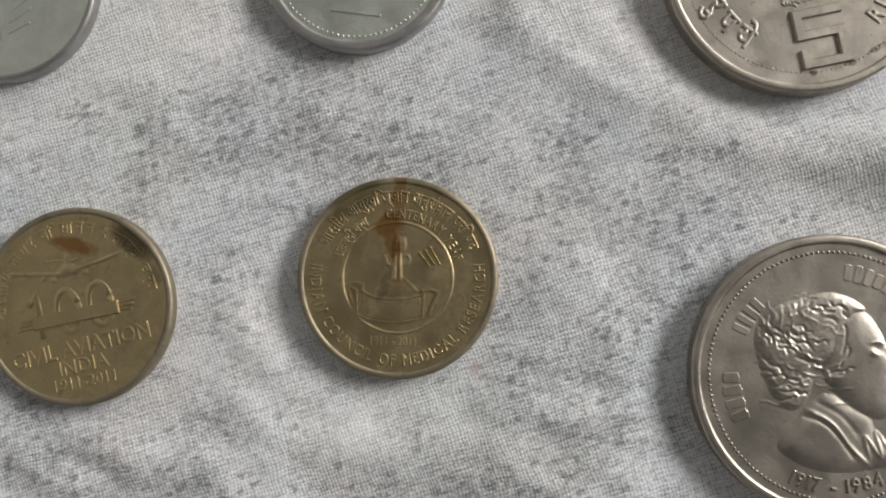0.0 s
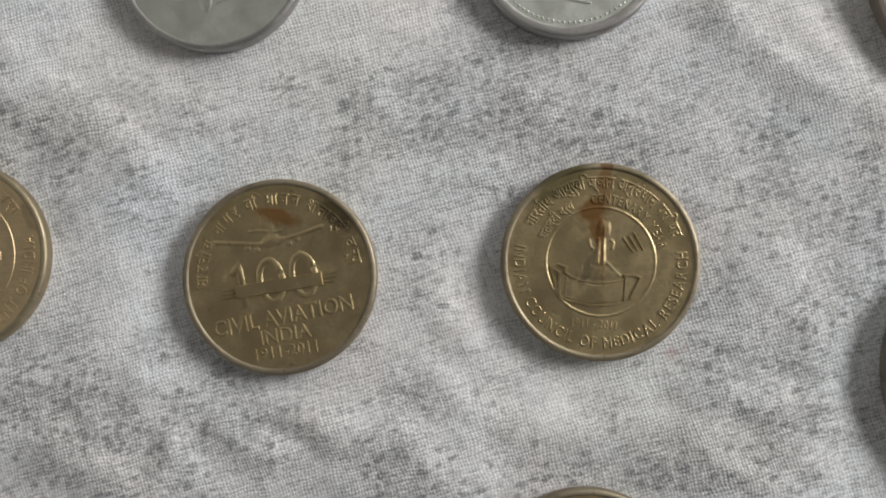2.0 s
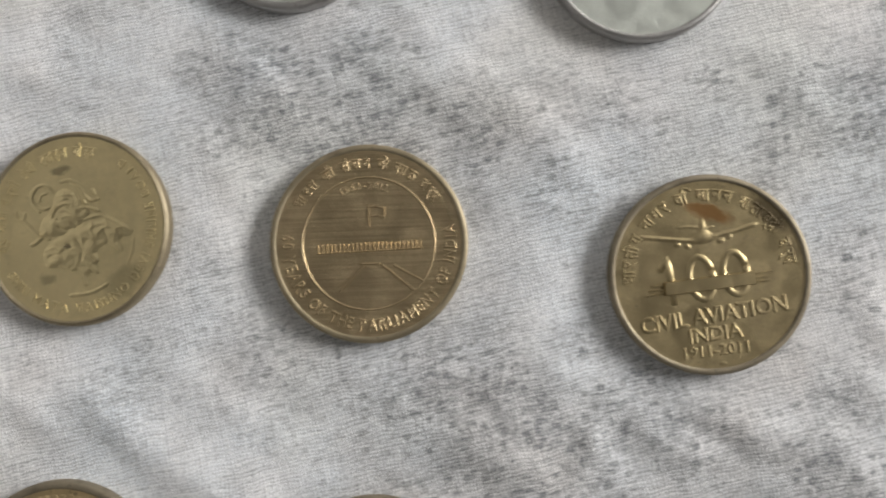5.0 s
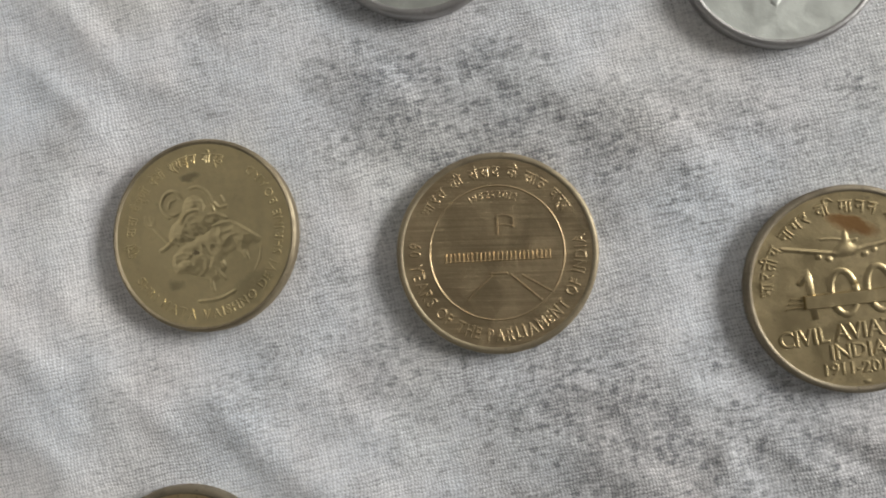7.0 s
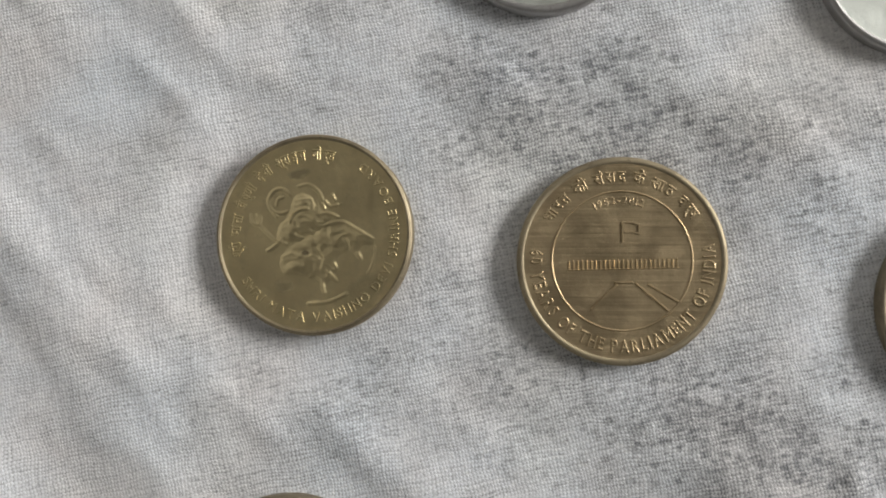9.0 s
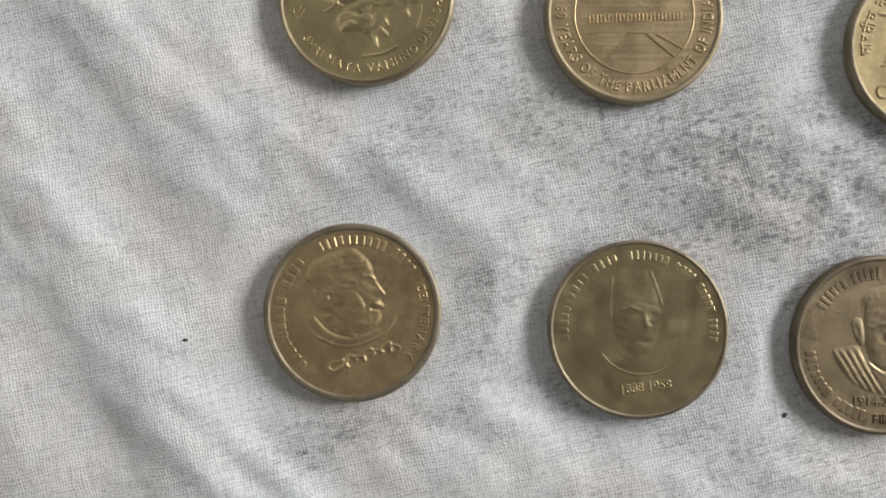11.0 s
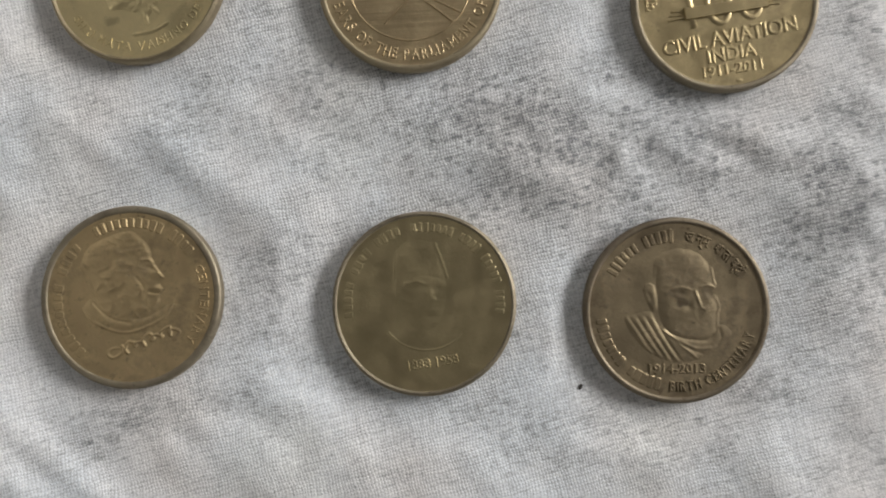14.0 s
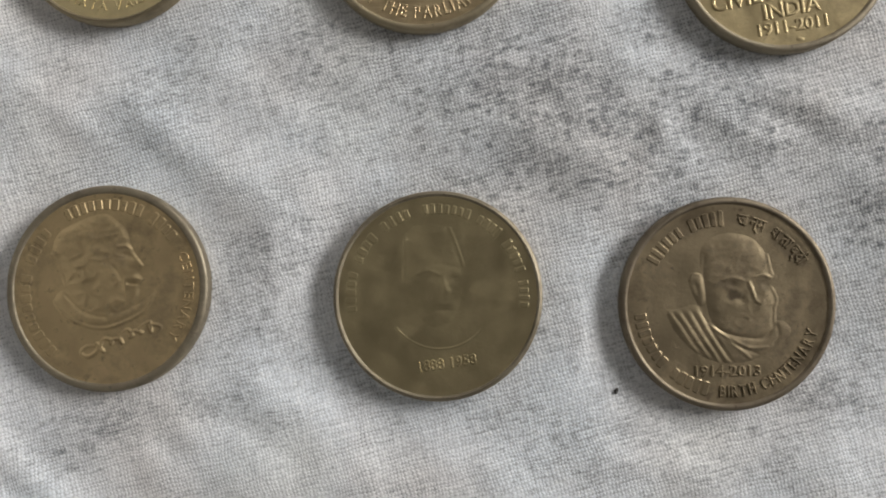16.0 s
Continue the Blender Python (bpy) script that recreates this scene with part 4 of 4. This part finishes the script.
FACE = [(-1.0, 5.6), (2.0, 7.4), (3.8, 7.0), (5.4, 4.5), (5.7, 3.0), (7.3, 0.9), (6.6, 0.3), (6.9, -0.7), (6.5, -1.4), (6.8, -2.2), (6.4, -3.9), (5.0, -4.9), (3.3, -4.6), (1.2, -3.4), (-0.8, -1.0), (-1.6, 2.0)]
NECK = [(-3.4, -3.4), (-1.0, -1.4), (2.0, -3.4), (3.8, -4.4), (4.2, -6.2), (7.0, -8.4), (6.4, -9.6), (2.1, -10.5), (-1.1, -10.6), (-4.3, -9.8), (-6.6, -7.9), (-6.1, -6.7), (-4.4, -5.0)]
strands = []
rnd = random.Random(3)
for k in range(90):
    x, y = rnd.uniform(-8.2, 1.2), rnd.uniform(-3.4, 8.8)
    crown = math.atan2(y - 4.5, x + 1.5)
    a = (crown - math.pi / 2 if math.hypot(x + 1.5, y - 4.5) > 2.5 else radians(-15)) + rnd.uniform(-0.3, 0.3) + (0.5 if x < -4 else 0.0)
    l = rnd.uniform(0.6, 1.3)
    pts = [(x + math.cos(a) * l * t - math.sin(a) * 0.2 * math.sin(t * 4 + k), y + math.sin(a) * l * t + math.cos(a) * 0.2 * math.sin(t * 4 + k)) for t in (-1, -0.4, 0.3, 1)]
    strands.append((pts, 0.15, rnd.choice((-0.1, -0.07, 0.05))))
strands = [q for q in strands if all(line_distance(np.array([x]), np.array([y]), HAIR + HAIR[:1])[0][0] > 0.15 for x, y in q[0][::3]) or q[2] < 0]
bm = sculpt([(NECK, 0.26, 0.7), (FACE, 0.34, 0.8), (HAIR, 0.36, 0.55)],
            [(3.4, -0.8, 1.9, 2.2, 20, 0.06), (4.6, 3.0, 0.9, 0.5, -25, -0.1), (4.3, 2.4, 0.5, 0.35, -10, 0.08), (6.2, -0.3, 0.6, 0.3, 0, -0.07), (-3.6, -7.8, 1.9, 1.2, -20, 0.05), (-1.0, 0.2, 0.8, 1.0, 35, 0.12), (2.2, -6.2, 1.4, 2.0, 30, -0.05), (2.0, 4.6, 1.4, 1.8, 20, 0.04)],
            strands + [([(-3.2, -3.7), (-0.6, -5.2), (1.2, -7.6), (3.4, -9.8)], 0.3, 0.12), ([(-3.6, -4.4), (-1.6, -5.0), (0.2, -6.6), (1.8, -9.0)], 0.3, -0.1), ([(-2.2, -2.8), (0.6, -4.4), (2.4, -6.6)], 0.35, -0.06),
                       ([(3.4, -9.2), (3.0, -6.6), (4.6, -8.8), (4.2, -6.0), (5.8, -8.4)], 0.24, 0.08), ([(5.6, 3.0), (6.4, 1.8), (7.0, 1.0)], 0.25, 0.08), ([(-1.9, 0.9), (-0.9, 0.4), (-0.6, -0.8)], 0.2, 0.12), ([(-1.4, 0.6), (-1.1, -0.2)], 0.16, -0.1), ([(3.8, 3.5), (4.8, 3.7), (5.3, 3.4)], 0.18, 0.07)],
            ((2, 1.0, 0.022),), z=f, step=0.1)
part("raised_bust", bm, M_NICKEL, c, "raised plain bust relief with wavy hair")

# large five rupee coin, number side
c, f = coin("large_coin", "large grey cupro-nickel coin with big raised 5", *at("five"), 0.1, 15.5, 2.5, M_FIVE, rim=1.0, depth=0.28, reeds=180)
part("beading", beading(13.2, 150, 0.11, f), M_FIVE, c, "ring of small worn beads")
bm = bmesh.new()
m = pose(1.9, -9.1, 0, 0, 0, 11)
stroke(bm, [(m @ Vector((*q, 0)))[:2] for q in ((2.8, 2.9), (-2.2, 2.9), (-2.2, 0.4), (2.3, 0.4), (2.3, -2.9), (-2.1, -2.9), (-2.1, -1.2))], 1.2, f, 0.32)
part("number", bm, M_FIVE, c, "big raised angular number 5")
part("lettering", arc_text("रुपये", 11.0, 203, 241, 3.6, f, True, 0.19), M_FIVE, c, "raised Hindi word")
part("lettering", arc_text("RUPEES", 10.4, 316, 368, 2.7, f, True, 0.2), M_FIVE, c, "raised word RUPEES")
part("lettering", line_text("सत्यमेव जयते", 0.6, -4.6, 11, 1.3, 6.2, f, 0.16), M_FIVE, c, "small raised Hindi words")

# pale steel coins
c, f = coin("steel_coin", "pale steel coin with a beaded border", *at("beaded"), 2.0, R5, 1.9, M_STEEL, rim=1.2, depth=0.16, edge=M_STEEL_RIM)
part("beading", beading(9.75, 96, 0.16, f), M_STEEL, c, "ring of small raised beads")
bm = bmesh.new()
bar(bm, -3.2, -6.4, 2.6, -7.4, 0.35, f, 0.12)
part("raised_line", bm, M_STEEL, c)
c, f = coin("steel_coin", "shiny pale steel coin with raised sprig", *at("sprig"), 3.0, R5, 1.9, M_STEEL, rim=0.7, depth=0.14, edge=M_STEEL_RIM)
for k in range(5):
    bm = bmesh.new()
    bar(bm, 0.6 + 0.2 * k, -5.8 + 1.3 * k, 3.4 + 0.1 * k, -4.6 + 1.7 * k, 0.32, f, 0.12)
    part("raised_leaf", bm, M_STEEL, c)
part("raised_stem", relief([(-1.0, -3.6, 1.0, 3.4, 8, 0.14, 0), (-1.2, -1.0, 2.4, 0.8, 0, 0.14, 0)], f, 0.14), M_STEEL, c)
c, f = coin("steel_coin", "shiny pale steel coin with worn raised marks", *at("plainsteel"), 7.0, R5, 1.9, M_STEEL, rim=0.9, depth=0.16, edge=M_STEEL_RIM)
part("raised_mark", relief([(0.8, -5.4, 1.4, 0.7, 10, 0.2, 2), (-1.8, -6.0, 0.9, 0.6, 0, 0.18, 0)], f, 0.12), M_STEEL, c)

# signature coin
c, f = coin("coin", "dull worn nickel-brass coin with bust and signature", *at("signature"), 3.1, R5, T5, M_SIGN, rim=0.9, edge=M_RIM, lean=lean("signature"))
arc_bars((10, 4), 9.35, 122, 36, 1.5, f, 0.14, M_SIGN, c)
arc_bars((9, 4), 9.3, 232, 136, 1.4, f, 0.1, M_SIGN, c)
part("lettering", arc_text("CENTENARY", 9.35, 26, -38, 1.55, f), M_SIGN, c, "raised word CENTENARY")
HEAD = [(-6.5, 3.8), (-5.8, 6.2), (-3.8, 7.3), (-1.5, 8.2), (0.0, 8.4), (1.2, 7.4), (2.2, 6.6), (2.6, 5.2), (2.9, 4.1), (4.3, 2.4), (3.6, 1.7), (4.3, 1.0), (3.7, 0.3), (4.0, -0.6), (3.3, -1.9), (2.0, -2.9), (-0.6, -3.3), (-3.4, -2.4), (-4.7, 0.3), (-5.1, 1.6), (-5.7, 2.8)]
COLLAR = [(-6.2, -1.2), (-4.8, 0.2), (-2.0, -2.0), (2.0, -2.4), (4.0, -1.6), (5.6, -0.2), (4.4, -2.4), (2.3, -3.6), (0.0, -4.4), (-2.2, -4.3), (-4.7, -3.2)]
bm = sculpt([(COLLAR, 0.12, 0.5), (HEAD, 0.15, 0.55)],
            [(-3.0, 1.9, 0.6, 1.1, 15, 0.07), (-2.9, 1.8, 0.3, 0.6, 15, -0.09), (2.2, 3.6, 0.8, 0.4, -15, -0.08), (0.6, 1.2, 1.3, 1.2, 0, 0.04), (3.2, 1.1, 0.9, 0.35, -5, 0.07), (1.4, -1.4, 1.4, 0.7, 10, 0.05)],
            [([(-6.4, 3.9), (-5.6, 2.6), (-5.0, 1.2), (-4.5, 0.0)], 0.2, 0.06), ([(1.2, 4.6), (2.2, 4.7), (2.8, 4.3)], 0.2, 0.07), ([(2.8, 4.0), (3.6, 3.0), (4.1, 2.4)], 0.2, 0.07), ([(2.4, 0.6), (3.2, 0.5), (3.8, 0.5)], 0.16, -0.08), ([(-6.0, -1.4), (-4.6, -3.1), (-2.2, -4.2), (0.0, -4.4), (2.4, -3.6), (4.4, -2.4), (5.6, -0.4)], 0.2, 0.08),
             ([(-4.8, -0.6), (-2.6, -2.6), (0.2, -3.3)], 0.22, -0.07), ([(0.6, 2.6), (1.6, 1.4), (1.8, 0.2)], 0.2, -0.05)],
            ((1, 1.6, 0.025),), z=f, gain=1.7)
part("raised_bust", bm, M_SIGN, c, "worn raised plain bust relief")
scrawl = [(-1.0, -6.4), (-2.2, -6.5), (-2.7, -7.2), (-1.9, -7.6), (-0.9, -6.9)] + [(-0.9 + 0.33 * k + 0.42 * math.sin(k * 1.9), -6.6 + 0.13 * k + (0.45 + 0.3 * math.sin(k * 0.8)) * math.cos(k * 1.9 + 0.6 * math.sin(k))) for k in range(20)] + [(5.8, -4.0), (6.3, -4.4), (5.5, -5.3)]
bm = sculpt([], (), [(scrawl, 0.2, 0.17)], z=f, step=0.07)
part("signature_bar", bm, M_SIGN, c, "raised looping line")

# cap portrait coin
c, f = coin("coin", "smooth nickel-brass coin with faint capped bust", *at("cap"), 3.1, R5, T5, M_CAP, rim=0.6, depth=0.16, edge=M_RIM, lean=lean("cap"))
arc_bars((7, 4, 5, 4), 9.5, 100, -8, 1.3, f, 0.065, M_CAP, c)
arc_bars((5, 4, 4), 9.5, 192, 108, 1.3, f, 0.065, M_CAP, c)
part("lettering", line_text("1888 1958", 1.2, -7.3, 9, 1.6, 6.4, f, 0.12), M_CAP, c, "worn raised years")
bm = sculpt([([(-3.5, 0.4), (-3.7, 3.4), (-3.6, 6.9), (-2.6, 7.8), (-0.3, 8.2), (1.4, 7.7), (2.2, 5.6), (2.9, 3.2), (3.1, 0.8), (2.5, -1.8), (1.2, -3.6), (-0.8, -3.6), (-2.6, -2.0)], 0.09, 1.1), ([(-4.6, -4.0), (-2.0, -2.8), (1.6, -3.0), (4.6, -4.2), (2.4, -5.8), (-0.6, -6.1), (-3.0, -5.4)], 0.05, 1.1)],
            [(0.9, 1.0, 0.4, 1.3, 8, 0.08), (1.3, 0.5, 0.4, 0.4, 0, 0.06), (-0.4, 1.9, 1.0, 0.5, 0, -0.05), (2.0, 1.8, 0.5, 0.4, 0, -0.05), (1.0, -0.9, 1.0, 0.3, 0, 0.03), (0.9, -1.6, 1.0, 0.25, 0, -0.04), (1.0, -2.4, 0.7, 0.5, 0, 0.03)],
            [([(-3.6, 1.0), (-3.7, 4.0), (-3.5, 6.8)], 0.18, 0.05), ([(1.3, 7.6), (2.2, 5.4), (3.0, 3.0)], 0.2, 0.05), ([(-2.4, 2.3), (-0.8, 2.7), (0.4, 2.2)], 0.2, 0.04), ([(-1.4, 3.2), (0.4, 3.4), (2.4, 3.0)], 0.25, -0.02)], ((0, 2.0, 0.012),), z=f)
part("raised_bust", bm, M_CAP, c, "faint raised plain bust relief")
part("shoulder_line", ring(6.0, 0.34, f, 0.035, 218, 320, cx=0.3, cy=0.2), M_CAP, c)

# drapery portrait coin
c, f = coin("coin", "darkened nickel-brass coin with draped bust", *at("drape"), 3.1, R5, T5, M_DRAPE, rim=0.75, depth=0.22, edge=M_RIM_DARK, lean=lean("drape"))
part("lettering", arc_text("BIRTH CENTENARY", 9.4, 264, 344, 1.7, f, True, 0.2), M_DRAPE, c, "raised words BIRTH CENTENARY")
arc_bars((7, 5), 9.4, 186, 258, 1.5, f, 0.18, M_DRAPE, c)
arc_bars((6, 5), 9.2, 152, 92, 1.7, f, 0.18, M_DRAPE, c)
part("lettering", arc_text("जन्म शताब्दी", 9.2, 84, 28, 1.8, f, False, 0.2), M_DRAPE, c, "raised Hindi words")
part("lettering", line_text("1914-2013", 0.0, -7.2, 1, 1.6, 7.0, f, 0.18), M_DRAPE, c, "raised years")
ROBE = [(-6.8, -0.7), (-5.3, -0.5), (-3.2, 0.2), (-1.8, -1.8), (0.2, -3.0), (3.6, -3.4), (4.7, -2.6), (5.3, -1.5), (6.3, -1.9), (7.0, -2.8), (6.0, -4.2), (3.8, -5.7), (1.3, -6.5), (-1.4, -6.4), (-3.8, -5.1), (-5.7, -3.2)]
HEAD = [(-2.9, 6.3), (-1.6, 7.4), (0.7, 7.8), (2.9, 7.1), (4.1, 5.6), (4.5, 3.9), (4.9, 2.9), (4.5, 2.2), (4.9, 1.3), (5.3, 0.4), (5.0, -0.6), (5.1, -2.0), (4.6, -3.4), (3.2, -4.0), (0.7, -3.7), (-1.1, -3.1), (-2.0, -1.6), (-2.4, 0.4), (-2.7, 2.8), (-3.1, 4.6)]
EAR = [(-2.4, 3.0), (-3.6, 3.4), (-4.3, 2.5), (-3.7, 0.8), (-2.9, -0.5), (-2.2, 0.2)]
folds = [([(-6.4 + 1.0 * k, -0.9 + 0.1 * k), (-5.3 + 1.05 * k, -2.4 - 0.2 * k), (-4.0 + 1.1 * k, -4.4 - 0.3 * k), (-3.2 + 1.1 * k, min(-5.2 - 0.5 * k, -4.8) if k < 3 else -6.3)], 0.24, 0.03) for k in range(4)]
folds += [([(x + 0.5, y) for x, y in pts], 0.2, -0.075) for pts, w, h in folds]
folds += [([(-1.8, -2.3), (0.2, -4.0), (2.6, -6.0)], 0.2, 0.09), ([(-1.0, -3.2), (1.2, -4.6), (3.4, -5.4)], 0.18, -0.08), ([(0.6, -3.9), (2.4, -4.7), (4.4, -4.6)], 0.2, 0.08), ([(-1.9, -2.0), (0.2, -3.3), (3.4, -3.7), (4.6, -2.9)], 0.18, -0.09), ([(5.2, -2.2), (5.4, -3.4), (4.8, -4.4)], 0.2, -0.07)]
bm = sculpt([(ROBE, 0.17, 0.5), (HEAD, 0.2, 0.6), (EAR, 0.2, 0.35)],
            [(0.9, 5.8, 2.0, 1.4, 0, 0.05), (0.6, 2.0, 0.8, 0.5, -10, -0.12), (4.0, 2.1, 0.5, 0.5, 0, -0.11), (1.4, 0.5, 0.5, 0.45, 0, -0.1), (-0.9, 0.3, 0.9, 1.2, 0, 0.05), (3.6, -0.4, 0.8, 0.9, 0, 0.04), (0.8, -1.6, 1.6, 1.0, 0, -0.04), (-3.3, 1.6, 0.3, 0.9, 20, -0.1)],
            folds + [([(2.2, 2.5), (2.6, 1.4), (2.9, 0.5)], 0.2, 0.12), ([(2.9, 0.4), (3.5, 0.1), (3.9, 0.4)], 0.18, 0.08), ([(-0.6, 2.6), (0.6, 2.8), (1.8, 2.5)], 0.18, 0.08), ([(2.8, 2.9), (3.8, 3.1), (4.7, 2.8)], 0.18, 0.09), ([(4.2, 5.4), (4.5, 3.9), (4.8, 3.0)], 0.2, 0.08), ([(4.6, 1.9), (5.2, 0.6), (5.0, -0.6), (5.0, -2.2)], 0.18, 0.08),
                     ([(-4.1, 2.4), (-3.6, 3.2), (-2.8, 3.0)], 0.15, 0.07), ([(-2.4, 5.2), (-2.6, 3.6), (-2.5, 1.6)], 0.2, -0.05)],
            ((1, 1.5, 0.02),), z=f, gain=0.62)
part("raised_bust", bm, M_DRAPE, c, "raised plain draped bust relief")

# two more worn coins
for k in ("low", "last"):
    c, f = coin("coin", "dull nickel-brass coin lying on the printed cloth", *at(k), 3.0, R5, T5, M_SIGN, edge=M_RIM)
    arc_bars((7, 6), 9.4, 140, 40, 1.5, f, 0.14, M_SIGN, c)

# small dark specks of lint on the cloth
for x, y, a, l in ((-52.8, -52.6, 70, 0.5), (-131.0, -50.2, 10, 0.45)):
    bm = bmesh.new()
    bmesh.ops.create_icosphere(bm, subdivisions=2, radius=0.5 * MM)
    for v in bm.verts:
        v.co = Vector((v.co.x * l * 1.6, v.co.y * l * 0.9, v.co.z * 0.4)) * (1 + 0.3 * noise.noise(v.co * 4000))
    smooth(bm)
    me = bpy.data.meshes.new("lint_speck")
    bm.to_mesh(me)
    bm.free()
    me.materials.append(M_LINT)
    ob = tagged(new("lint_speck", me), "tiny dark speck of lint on the cloth", "lint", "lint specks")
    z = float(cloth_height(np.array([x]), np.array([y]))[0])
    ob.matrix_world = pose(x * MM, y * MM, (z + 0.1) * MM, 0, 0, a)
